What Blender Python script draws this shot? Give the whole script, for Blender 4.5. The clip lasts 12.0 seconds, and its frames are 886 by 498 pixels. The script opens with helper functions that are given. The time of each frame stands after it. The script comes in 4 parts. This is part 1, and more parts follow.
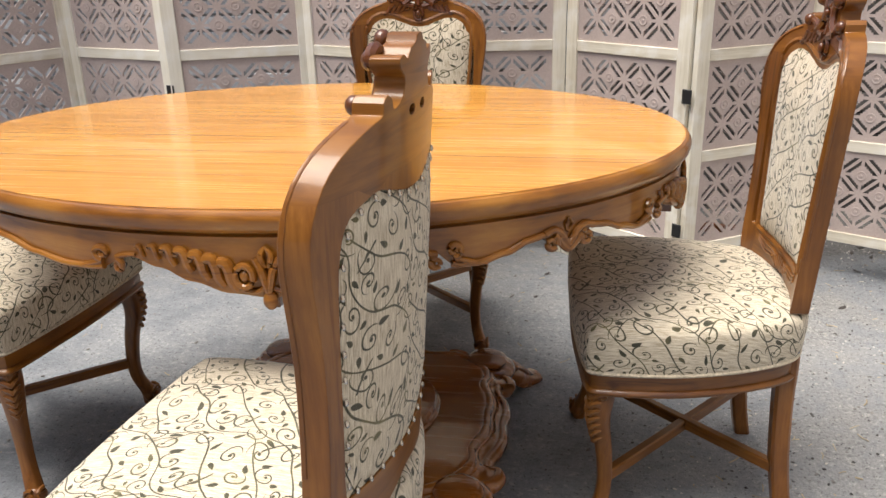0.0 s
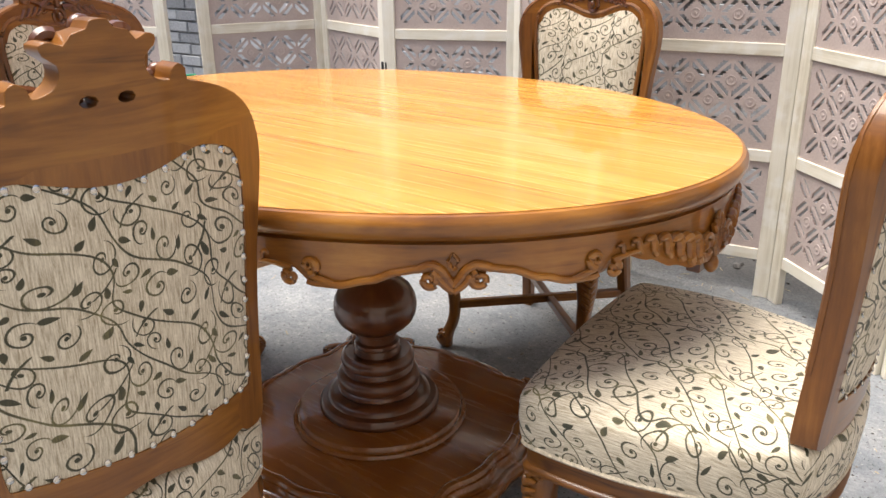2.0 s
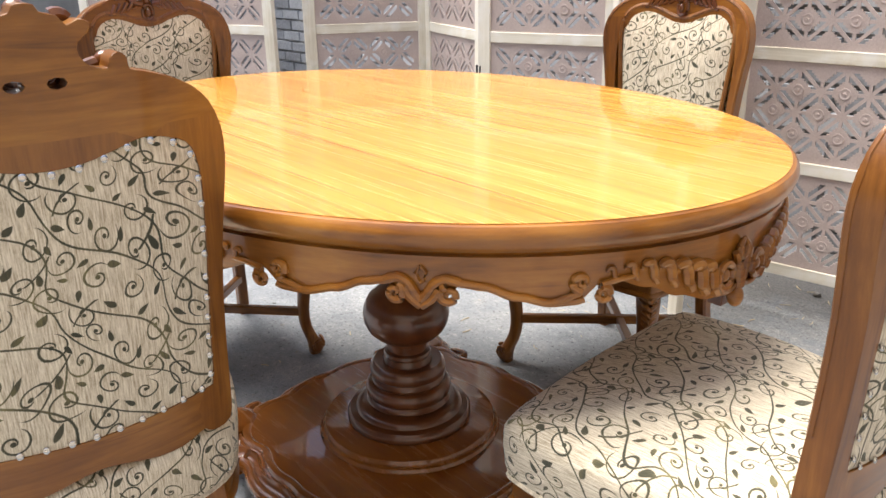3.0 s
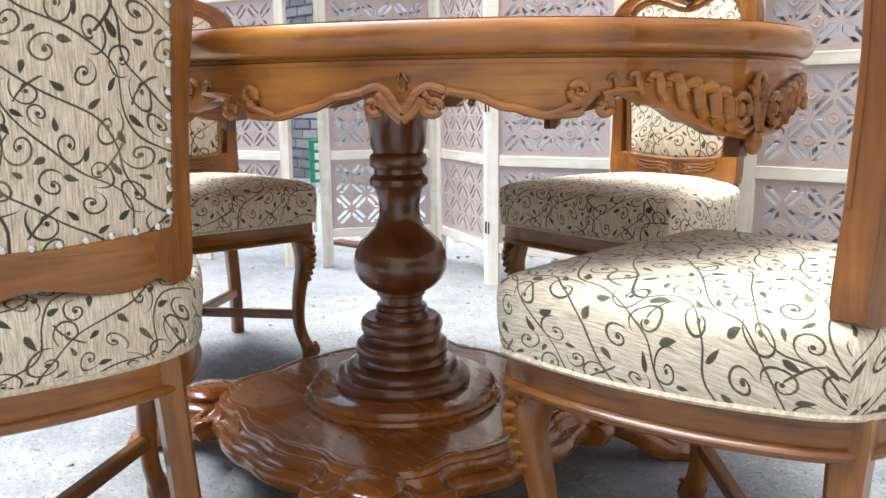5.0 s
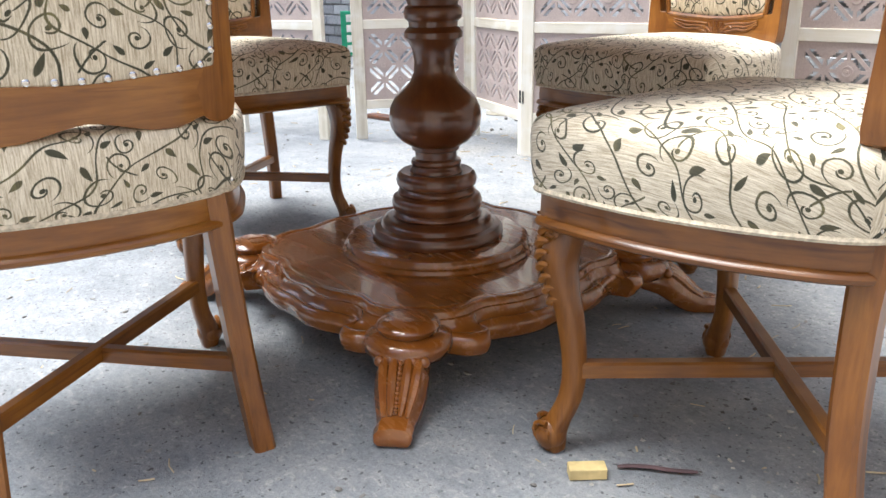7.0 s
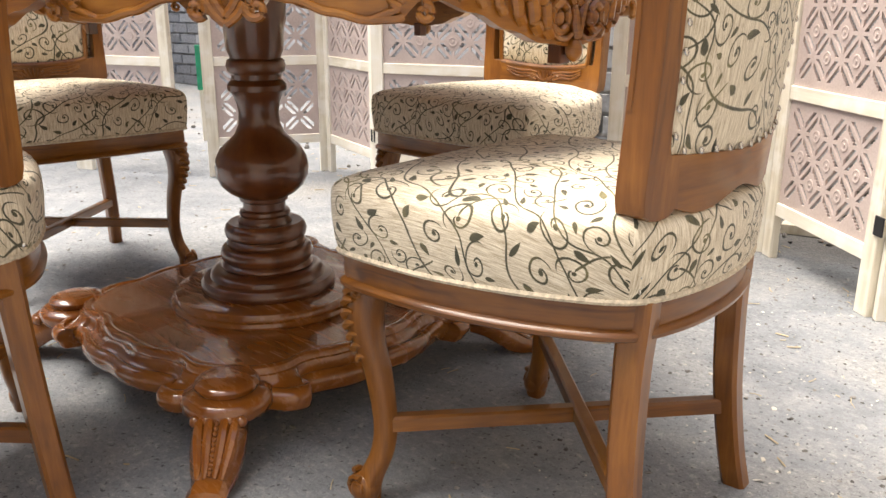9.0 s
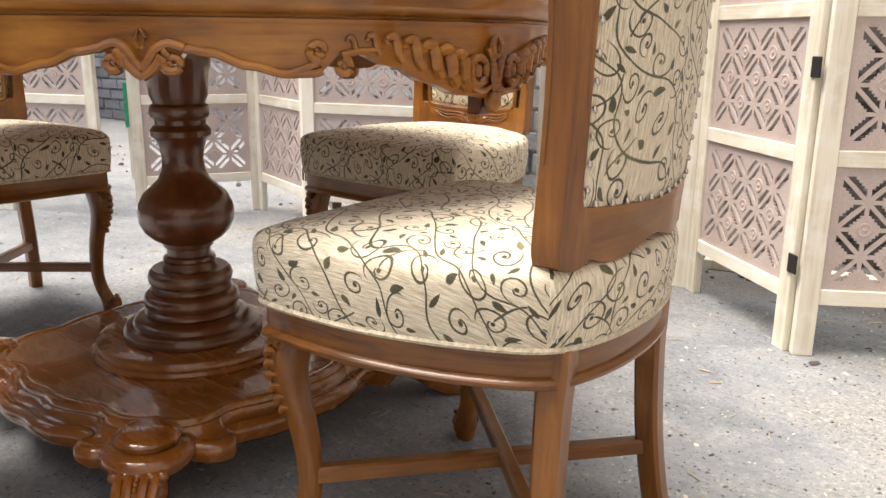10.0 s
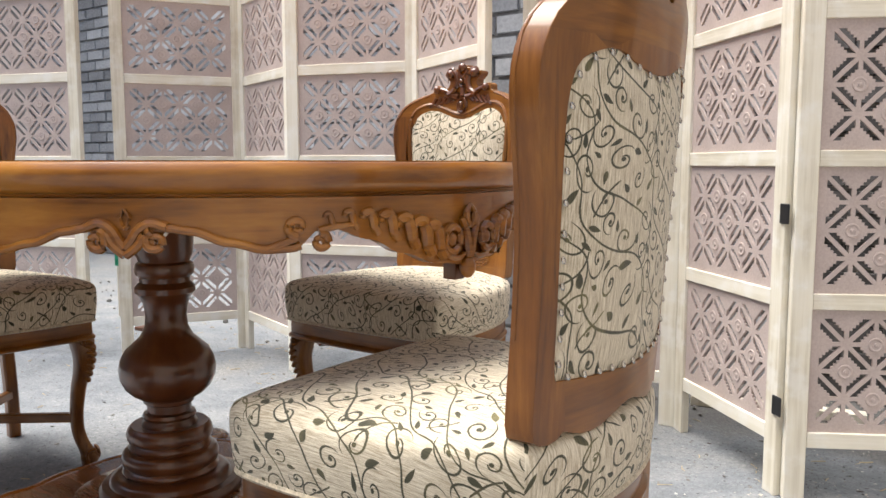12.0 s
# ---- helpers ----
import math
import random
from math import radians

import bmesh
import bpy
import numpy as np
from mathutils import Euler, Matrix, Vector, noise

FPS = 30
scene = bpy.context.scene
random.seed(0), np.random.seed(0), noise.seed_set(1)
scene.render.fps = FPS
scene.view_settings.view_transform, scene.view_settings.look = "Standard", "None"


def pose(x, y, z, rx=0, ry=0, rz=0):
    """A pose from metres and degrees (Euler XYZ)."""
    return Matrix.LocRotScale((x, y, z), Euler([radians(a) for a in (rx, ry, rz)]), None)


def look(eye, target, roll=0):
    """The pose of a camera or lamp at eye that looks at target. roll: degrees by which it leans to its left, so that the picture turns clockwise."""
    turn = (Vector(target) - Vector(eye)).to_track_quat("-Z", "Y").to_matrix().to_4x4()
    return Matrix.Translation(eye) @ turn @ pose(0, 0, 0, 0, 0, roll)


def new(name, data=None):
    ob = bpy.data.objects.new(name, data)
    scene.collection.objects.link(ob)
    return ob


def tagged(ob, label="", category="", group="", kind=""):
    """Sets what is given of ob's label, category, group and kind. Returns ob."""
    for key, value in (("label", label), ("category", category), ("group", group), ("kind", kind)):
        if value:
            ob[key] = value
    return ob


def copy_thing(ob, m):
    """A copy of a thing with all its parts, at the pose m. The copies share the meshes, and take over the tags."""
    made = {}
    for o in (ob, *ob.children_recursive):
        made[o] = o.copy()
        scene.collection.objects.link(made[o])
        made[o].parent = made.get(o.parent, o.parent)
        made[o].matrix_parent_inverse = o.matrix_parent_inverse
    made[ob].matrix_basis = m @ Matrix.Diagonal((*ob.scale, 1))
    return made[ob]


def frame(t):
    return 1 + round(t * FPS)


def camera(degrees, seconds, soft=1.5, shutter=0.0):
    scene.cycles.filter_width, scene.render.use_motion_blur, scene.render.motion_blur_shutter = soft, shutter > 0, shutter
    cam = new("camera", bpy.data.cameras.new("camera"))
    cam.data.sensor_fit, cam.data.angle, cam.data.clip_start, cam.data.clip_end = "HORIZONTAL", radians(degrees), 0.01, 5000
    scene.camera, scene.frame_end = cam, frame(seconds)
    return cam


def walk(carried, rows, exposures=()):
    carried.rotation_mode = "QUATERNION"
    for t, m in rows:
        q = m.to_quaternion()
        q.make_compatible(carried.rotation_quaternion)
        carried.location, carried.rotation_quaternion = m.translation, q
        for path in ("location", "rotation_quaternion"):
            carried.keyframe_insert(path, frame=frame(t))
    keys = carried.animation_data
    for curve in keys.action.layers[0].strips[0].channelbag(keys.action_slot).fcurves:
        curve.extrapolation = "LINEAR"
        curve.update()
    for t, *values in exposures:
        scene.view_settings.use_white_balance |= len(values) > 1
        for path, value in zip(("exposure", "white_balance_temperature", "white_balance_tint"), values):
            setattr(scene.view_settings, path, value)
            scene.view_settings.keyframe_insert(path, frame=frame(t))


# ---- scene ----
# camera
cam = camera(57.07, 12.0)
PATH = [
    (0, (0.364, 0.000, 1.120), (0.016, 1.840, 0.418), -1.55),
    (0.5, (0.524, 0.105, 1.134), (-0.026, 1.886, 0.407), -0.78),
    (1, (0.744, 0.195, 1.127), (-0.067, 1.879, 0.416), -2.10),
    (1.5, (0.897, 0.293, 1.122), (-0.123, 1.863, 0.420), -1.45),
    (2, (0.947, 0.446, 1.102), (-0.223, 1.901, 0.385), -0.89),
    (2.5, (1.016, 0.561, 1.105), (-0.330, 1.841, 0.364), -1.36),
    (2.7, (1.046, 0.603, 1.104), (-0.347, 1.831, 0.361), -0.61),
    (4.3, (1.070, 0.708, 0.764), (-0.475, 1.914, 0.364), -0.98),
    (4.5, (1.073, 0.703, 0.733), (-0.472, 1.917, 0.361), -1.00),
    (5, (1.079, 0.678, 0.684), (-0.445, 1.921, 0.319), -0.68),
    (5.5, (1.086, 0.658, 0.659), (-0.450, 1.857, 0.208), -0.95),
    (6, (1.095, 0.651, 0.645), (-0.435, 1.832, 0.131), -1.14),
    (6.5, (1.104, 0.645, 0.633), (-0.426, 1.782, 0.029), -1.46),
    (6.7, (1.106, 0.645, 0.631), (-0.422, 1.773, 0.002), -1.32),
    (8.3, (1.154, 0.697, 0.673), (-0.315, 1.917, 0.078), -0.62),
    (8.5, (1.162, 0.705, 0.678), (-0.282, 1.959, 0.092), -0.37),
    (9, (1.183, 0.720, 0.683), (-0.162, 2.083, 0.105), 0.17),
    (9.5, (1.195, 0.727, 0.693), (-0.083, 2.161, 0.136), 0.57),
    (10, (1.199, 0.732, 0.706), (-0.049, 2.212, 0.205), 0.68),
    (10.5, (1.211, 0.736, 0.720), (-0.052, 2.229, 0.303), 0.30),
    (11, (1.219, 0.736, 0.738), (-0.041, 2.254, 0.408), 0.38),
    (11.5, (1.221, 0.737, 0.748), (-0.042, 2.264, 0.475), 0.05),
    (12, (1.218, 0.738, 0.765), (-0.048, 2.272, 0.558), 0.01),
]
EXPOSURE = [(0.0, 0.60, 6600, 10), (1.5, 0.88, 6550, 10), (2.5, 1.05, 6550, 10), (4.5, 1.50, 6150, 8), (6.5, 1.60, 5950, 7), (8.5, 1.40, 6950, 11), (9.5, 1.33, 7000, 11), (11.0, 1.0, 6700, 10), (12.0, 1.0, 6450, 9)]
walk(cam, [(t, look(eye, target, roll)) for t, eye, target, roll in PATH], EXPOSURE)

# ---- world, sun ----
world = bpy.data.worlds.new("world")
scene.world = world
world.use_nodes = True
wt = world.node_tree
sky = wt.nodes.new("ShaderNodeTexSky")
sky.sky_type = "NISHITA"
sky.sun_disc = False
SUN_EL, SUN_AZ = radians(72), radians(-122)      # azimuth from +y, clockwise
sky.sun_elevation, sky.sun_rotation = SUN_EL, SUN_AZ
sky.air_density, sky.dust_density = 1.0, 4.0
wt.links.new(sky.outputs[0], wt.nodes["Background"].inputs[0])
wt.nodes["Background"].inputs[1].default_value = 0.12
sun = new("sun", bpy.data.lights.new("sun", "SUN"))
sun.data.energy, sun.data.angle, sun.data.color = 3.5, radians(44), (1.0, 0.97, 0.91)
sun_from = Vector((math.sin(SUN_AZ) * math.cos(SUN_EL), math.cos(SUN_AZ) * math.cos(SUN_EL), math.sin(SUN_EL)))
sun.matrix_world = look(sun_from * 10, (0, 0, 0))


# ---- materials ----
class X:
    """A value in a shader's node tree, with arithmetic."""

    def __init__(self, tree, sock):
        self.tree, self.sock = tree, sock

    def op(self, kind, *others):
        n = self.tree.nodes.new("ShaderNodeMath")
        n.operation = kind
        for slot, v in zip(n.inputs, (self, *others)):
            if isinstance(v, X):
                self.tree.links.new(v.sock, slot)
            else:
                slot.default_value = v
        return X(self.tree, n.outputs[0])

    def __add__(self, o): return self.op("ADD", o)
    def __sub__(self, o): return self.op("SUBTRACT", o)
    def __mul__(self, o): return self.op("MULTIPLY", o)
    def __truediv__(self, o): return self.op("DIVIDE", o)
    def wrap(self): return self.op("WRAP", 0.5, -0.5)
    def absolute(self): return self.op("ABSOLUTE")
    def low(self, o): return self.op("MINIMUM", o)
    def high(self, o): return self.op("MAXIMUM", o)

    def step(self, a, b):
        n = self.tree.nodes.new("ShaderNodeMapRange")
        n.interpolation_type = "SMOOTHSTEP"
        self.tree.links.new(self.sock, n.inputs[0])
        n.inputs[1].default_value, n.inputs[2].default_value = a, b
        return X(self.tree, n.outputs[0])


class Mat:
    """A principled material under construction."""

    def __init__(self, name, rough=0.5, coat=0.0, coat_rough=0.1, metal=0.0):
        self.m = bpy.data.materials.new(name)
        self.m.use_nodes = True
        self.t = self.m.node_tree
        self.b = self.t.nodes["Principled BSDF"]
        self.set("Roughness", rough), self.set("Coat Weight", coat), self.set("Coat Roughness", coat_rough), self.set("Metallic", metal)
        self.coord = self.t.nodes.new("ShaderNodeTexCoord")

    def set(self, slot, v):
        if isinstance(v, X):
            self.t.links.new(v.sock, self.b.inputs[slot])
        elif isinstance(v, bpy.types.NodeSocket):
            self.t.links.new(v, self.b.inputs[slot])
        else:
            self.b.inputs[slot].default_value = v

    def scaled(self, space="Object", scale=(1, 1, 1), rot=(0, 0, 0), shift=None):
        n = self.t.nodes.new("ShaderNodeMapping")
        self.t.links.new(self.coord.outputs[space], n.inputs[0])
        n.inputs["Scale"].default_value = scale
        n.inputs["Rotation"].default_value = rot
        if shift is not None:
            self.t.links.new(shift, n.inputs["Location"])
        return n.outputs[0]

    def noise(self, vec, scale, detail=4, rough=0.55, distort=0.0):
        n = self.t.nodes.new("ShaderNodeTexNoise")
        self.t.links.new(vec, n.inputs["Vector"])
        n.inputs["Scale"].default_value, n.inputs["Detail"].default_value = scale, detail
        n.inputs["Roughness"].default_value, n.inputs["Distortion"].default_value = rough, distort
        return X(self.t, n.outputs[0])

    def voronoi(self, vec, scale, feature="F1"):
        n = self.t.nodes.new("ShaderNodeTexVoronoi")
        n.feature = feature
        self.t.links.new(vec, n.inputs["Vector"])
        n.inputs["Scale"].default_value = scale
        return X(self.t, n.outputs[0])

    def wave(self, vec, scale, distort, detail=2, dscale=1.0, axis="X"):
        n = self.t.nodes.new("ShaderNodeTexWave")
        n.bands_direction = axis
        self.t.links.new(vec, n.inputs["Vector"])
        n.inputs["Scale"].default_value, n.inputs["Distortion"].default_value = scale, distort
        n.inputs["Detail"].default_value, n.inputs["Detail Scale"].default_value = detail, dscale
        return X(self.t, n.outputs[1])

    def random(self):
        n = self.t.nodes.new("ShaderNodeObjectInfo")
        return X(self.t, n.outputs["Random"])

    def ramp(self, fac, stops):
        n = self.t.nodes.new("ShaderNodeValToRGB")
        self.t.links.new(fac.sock, n.inputs[0])
        el = n.color_ramp.elements
        while len(el) < len(stops):
            el.new(0.5)
        for e, (p, c) in zip(el, stops):
            e.position, e.color = p, (*c, 1)
        return n.outputs[0]

    def mix(self, fac, a, b, blend="MIX"):
        n = self.t.nodes.new("ShaderNodeMix")
        n.data_type, n.blend_type = "RGBA", blend
        for slot, v in ((n.inputs[0], fac), (n.inputs[6], a), (n.inputs[7], b)):
            if isinstance(v, X):
                self.t.links.new(v.sock, slot)
            elif isinstance(v, bpy.types.NodeSocket):
                self.t.links.new(v, slot)
            elif isinstance(v, tuple):
                slot.default_value = (*v, 1)
            else:
                slot.default_value = v
        return n.outputs[2]

    def bump(self, height, strength, distance):
        n = self.t.nodes.new("ShaderNodeBump")
        self.t.links.new(height.sock, n.inputs["Height"])
        n.inputs["Strength"].default_value, n.inputs["Distance"].default_value = strength, distance
        self.t.links.new(n.outputs[0], self.b.inputs["Normal"])

    def split(self, vec):
        n = self.t.nodes.new("ShaderNodeSeparateXYZ")
        self.t.links.new(vec, n.inputs[0])
        return [X(self.t, o) for o in n.outputs]


def wood(name, dark, mid, light, grain=(1, 1, 0.08), scale=38, rough=0.38, coat=0.42, blotch=0.45, gloss=0.10, streak=0.09):
    """Polished timber; grain: the scale along each axis, smallest along the fibres."""
    m = Mat(name, rough, coat, gloss)
    m.set("Specular IOR Level", 0.32)
    v = m.scaled("Object", grain)
    fine = m.noise(v, scale * 4, 6, 0.7)
    band = m.noise(v, scale * 0.55, 4, 0.6, 1.6)
    big = m.noise(m.scaled("Object"), 6, 3, 0.5, 0.5)
    line = (m.noise(v, scale * 0.5, 2, 0.5, 1.2) * 9.0).op("SINE").absolute().step(0.0, 0.35)
    g = fine * 0.3 + band * 0.5 + (big - 0.5) * blotch + 0.09 + (m.random() - 0.5) * 0.1 + (line - 1.0) * streak
    m.set("Base Color", m.ramp(g, [(0.28, dark), (0.5, mid), (0.74, light)]))
    m.set("Roughness", fine * 0.2 + (rough - 0.1))
    m.bump(fine * 0.6 + band * 0.4, 0.06, 0.001)
    return m.m


WOOD = wood("polished_brown_wood", (0.064, 0.019, 0.004), (0.178, 0.063, 0.009), (0.31, 0.130, 0.023))
WOOD_LEVEL = wood("polished_brown_rail_wood", (0.075, 0.023, 0.004), (0.195, 0.071, 0.009), (0.33, 0.142, 0.023), grain=(0.1, 0.1, 1))
# Darker brown wood; the table's shade on baluster and collars is in its colour.
WOOD_DARK = wood("darkened_brown_wood", (0.055, 0.016, 0.005), (0.112, 0.035, 0.010), (0.185, 0.063, 0.016), grain=(0.5, 0.5, 0.15), scale=26, coat=0.75, rough=0.34)
WOOD_BASE = wood("polished_base_wood", (0.10, 0.028, 0.004), (0.19, 0.060, 0.009), (0.30, 0.108, 0.017), grain=(0.05, 0.5, 0.5), scale=24, coat=1.0, rough=0.26, blotch=0.3, gloss=0.04, streak=0.03)
WOOD_EDGE = wood("table_edge_wood", (0.126, 0.038, 0.005), (0.279, 0.104, 0.012), (0.432, 0.189, 0.032), grain=(0.12, 0.12, 1), coat=0.7, blotch=0.6, gloss=0.07)


def tabletop_material():
    m = Mat("striped_golden_veneer", 0.3, 0.75, 0.05)
    turn = (0, 0, radians(-3.0))
    v = m.scaled("Object", (0.016, 1, 1), turn)
    a = m.noise(v, 60, 4, 0.6, 0.15)
    b = m.noise(v, 240, 3, 0.55)
    big = m.noise(m.scaled("Object", (0.12, 1, 1), turn), 7, 3)
    cloud = m.noise(m.scaled("Object"), 3.2, 3)
    dash = m.noise(m.scaled("Object", (0.05, 1, 1), turn), 85, 2).step(0.63, 0.72)
    g = a * 0.5 + b * 0.36 + big * 0.26 + (cloud - 0.5) * 0.12 - 0.06 - dash * 0.05
    base = m.ramp(g, [(0.3, (0.40, 0.145, 0.016)), (0.5, (0.63, 0.285, 0.043)), (0.72, (0.79, 0.425, 0.10))])
    # joints between the boards
    x, y, _ = m.split(m.coord.outputs["Object"])
    wob = (m.noise(v, 30, 2) - 0.5) * 0.004
    seam = None
    for at, x0, x1 in ((-0.192, 0.22, 0.66), (-0.335, 0.10, 0.40), (0.06, -0.5, -0.1), (0.23, 0.0, 0.45)):
        s = ((y + wob - at).absolute().step(0.0006, 0.0016) * -1.0 + 1.0) * (x - x0).step(0.0, 0.1) * ((x - x1) * -1.0).step(0.0, 0.1)
        seam = s if seam is None else seam.high(s)
    m.set("Base Color", m.mix(seam * 0.6, base, (0.16, 0.055, 0.01)))
    m.set("Roughness", b * 0.12 + 0.2)
    return m.m


VENEER = tabletop_material()


def fabric_material():
    """Beige chenille with a woven trail of dark tendrils, curls and leaves."""
    m = Mat("vine_chenille", 0.92)
    period = 0.138
    shift = m.random() * 3.7
    u, v, _ = m.split(m.coord.outputs["UV"])
    warp = m.noise(m.coord.outputs["UV"], 7.5, 1)
    warp2 = m.noise(m.scaled("UV", (1, 1, 1), (0.4, 0.7, 1.9)), 6.5, 1)
    x = u / period + (warp - 0.5) * 0.55 + shift
    y = v / period + (warp2 - 0.5) * 0.55 + shift * 1.7
    tau = math.tau
    w = 0.0103
    weave = m.noise(m.scaled("UV", (1400, 260, 1)), 1, 2)
    thread = m.noise(m.scaled("UV", (1, 0.07, 1)), 520, 3)
    d = None
    # climbing stems that sway, meet and part
    for x0, lean, amp, ph in ((0.20, 1.0, 0.17, 0.0), (0.66, 1.0, 0.15, 2.9), (0.45, -1.0, 0.12, 1.2)):
        swing = y * tau + ph
        slope = swing.op("COSINE") * (amp * tau) + lean
        line = (x - y * lean - x0 - swing.op("SINE") * amp).wrap().absolute().op("DIVIDE", (slope * slope + 1.0).op("SQRT"))
        if lean < 0:                                   # this one is broken into sprays
            line = line + (((y * tau * 2.0 + 0.6).op("SINE") * -1.0) + 0.15).high(0.0) * 0.2
        d = line if d is None else d.low(line)
    # curls with a bulb at the inner end: centre, radius, hand, opening angle
    bulb = None
    for cx, cy, r, turn, at in ((0.46, 0.06, 0.100, 1, 0.30), (0.06, 0.20, 0.078, -1, 0.80), (0.68, 0.29, 0.105, -1, 0.10), (0.33, 0.37, 0.082, 1, 0.05), (0.92, 0.46, 0.100, 1, 0.60),
                                (0.56, 0.60, 0.090, 1, 0.45), (0.18, 0.66, 0.100, -1, 0.90), (0.83, 0.80, 0.105, -1, 0.75), (0.39, 0.87, 0.074, -1, 0.20)):
        dx, dy = (x - cx).wrap(), (y - cy).wrap()
        rad = (dx * dx + dy * dy).op("SQRT")
        ang = dy.op("ARCTAN2", dx) * (turn / tau) + at
        pitch = r * 1.05
        arm = (rad / pitch - ang).wrap().absolute() * pitch
        beyond = (rad - r * 1.42).high(0.0) * 2.0
        within = (rad * -1.0 + r * 0.30).high(0.0) * 2.0
        d = d.low(arm + beyond + within)
        bulb = rad if bulb is None else bulb.low(rad)
    # drop-shaped leaves: centre, half length, half width, angle
    leaf = None
    for cx, cy, a, b, th in ((0.24, 0.12, 0.066, 0.027, 0.7), (0.79, 0.10, 0.074, 0.030, 2.3), (0.47, 0.24, 0.056, 0.022, 5.0), (0.17, 0.43, 0.070, 0.028, 3.4),
                             (0.76, 0.50, 0.074, 0.030, 1.2), (0.42, 0.52, 0.054, 0.022, 5.8), (0.02, 0.62, 0.068, 0.028, 2.0), (0.69, 0.73, 0.060, 0.024, 4.0),
                             (0.28, 0.80, 0.058, 0.024, 1.6), (0.58, 0.86, 0.070, 0.026, 3.6), (0.97, 0.97, 0.064, 0.026, 2.6), (0.57, 0.42, 0.048, 0.020, 0.4)):
        dx, dy = (x - cx).wrap(), (y - cy).wrap()
        p = (dx * math.cos(th) + dy * math.sin(th)) / a
        q = (dy * math.cos(th) - dx * math.sin(th)) / b
        e = p * p + q.absolute() * (p * 0.55 + 1.0).high(0.45)
        leaf = e if leaf is None else leaf.low(e)
    leaf = leaf.low(bulb * (1 / 0.021))
    edge = (weave - 0.5) * 0.012
    fat = m.noise(m.coord.outputs["UV"], 34, 1)
    vine = (d + edge - (fat - 0.5) * 0.005).step(w * 0.5, w * 1.25)
    leaves = (leaf + edge * 8.0).step(0.8, 1.1)
    mask = vine.low(leaves)
    shade = m.noise(m.coord.outputs["UV"], 16, 2)
    cream = m.ramp(thread * 0.75 + weave * 0.25, [(0.30, (0.29, 0.225, 0.148)), (0.45, (0.50, 0.43, 0.315)), (0.57, (0.68, 0.61, 0.48)), (0.7, (0.79, 0.73, 0.60))])
    ink = m.ramp(shade * 0.7 + thread * 0.3, [(0.35, (0.030, 0.033, 0.020)), (0.52, (0.065, 0.060, 0.034)), (0.68, (0.19, 0.165, 0.07))])
    m.set("Base Color", m.mix(mask, ink, cream))
    m.set("Sheen Weight", 0.2)
    m.bump(thread * 0.6 + weave * 0.3 - mask * 0.25, 0.55, 0.002)
    return m.m


FABRIC = fabric_material()


def plain(name, color, rough=0.5, metal=0.0, vary=0.25, scale=30):
    m = Mat(name, rough, 0, 0.1, metal)
    n = m.noise(m.scaled("Object"), scale, 4)
    dark = tuple(c * (1 - vary) for c in color)
    light = tuple(min(1, c * (1 + vary)) for c in color)
    m.set("Base Color", m.ramp(n, [(0.3, dark), (0.7, light)]))
    m.bump(n, 0.1, 0.002)
    return m.m


NAIL = plain("nickel_nail", (0.60, 0.58, 0.55), 0.22, 1.0, 0.25)
PIPING = plain("cream_cord", (0.52, 0.45, 0.34), 0.9, 0, 0.35, 160)
HINGE = plain("black_hinge", (0.012, 0.012, 0.013), 0.5)


def pine_material(name, grain):
    m = Mat(name, 0.62)
    v = m.scaled("Object", grain)
    g = m.noise(v, 60, 4, 0.6) * 0.6 + m.noise(m.scaled("Object"), 4, 2) * 0.4 + (m.random() - 0.5) * 0.15
    wash = m.noise(m.scaled("Object"), 14, 4, 0.6)
    base = m.ramp(g, [(0.28, (0.54, 0.48, 0.36)), (0.5, (0.76, 0.71, 0.59)), (0.72, (0.85, 0.81, 0.72))])
    m.set("Base Color", m.mix(wash.step(0.45, 0.7) * 0.5, base, (0.86, 0.85, 0.81)))
    m.bump(g, 0.15, 0.002)
    return m.m


PINE = pine_material("whitewashed_pine", (1, 1, 0.06))
PINE_LEVEL = pine_material("whitewashed_pine_rail", (0.06, 1, 1))


def fibreboard_material():
    m = Mat("raw_fibreboard", 0.6)
    n = m.noise(m.scaled("Object"), 220, 3) * 0.5 + m.noise(m.scaled("Object"), 9, 3) * 0.5
    m.set("Base Color", m.ramp(n, [(0.3, (0.41, 0.332, 0.302)), (0.7, (0.56, 0.47, 0.437))]))
    m.bump(n, 0.1, 0.001)
    return m.m


BOARD = fibreboard_material()


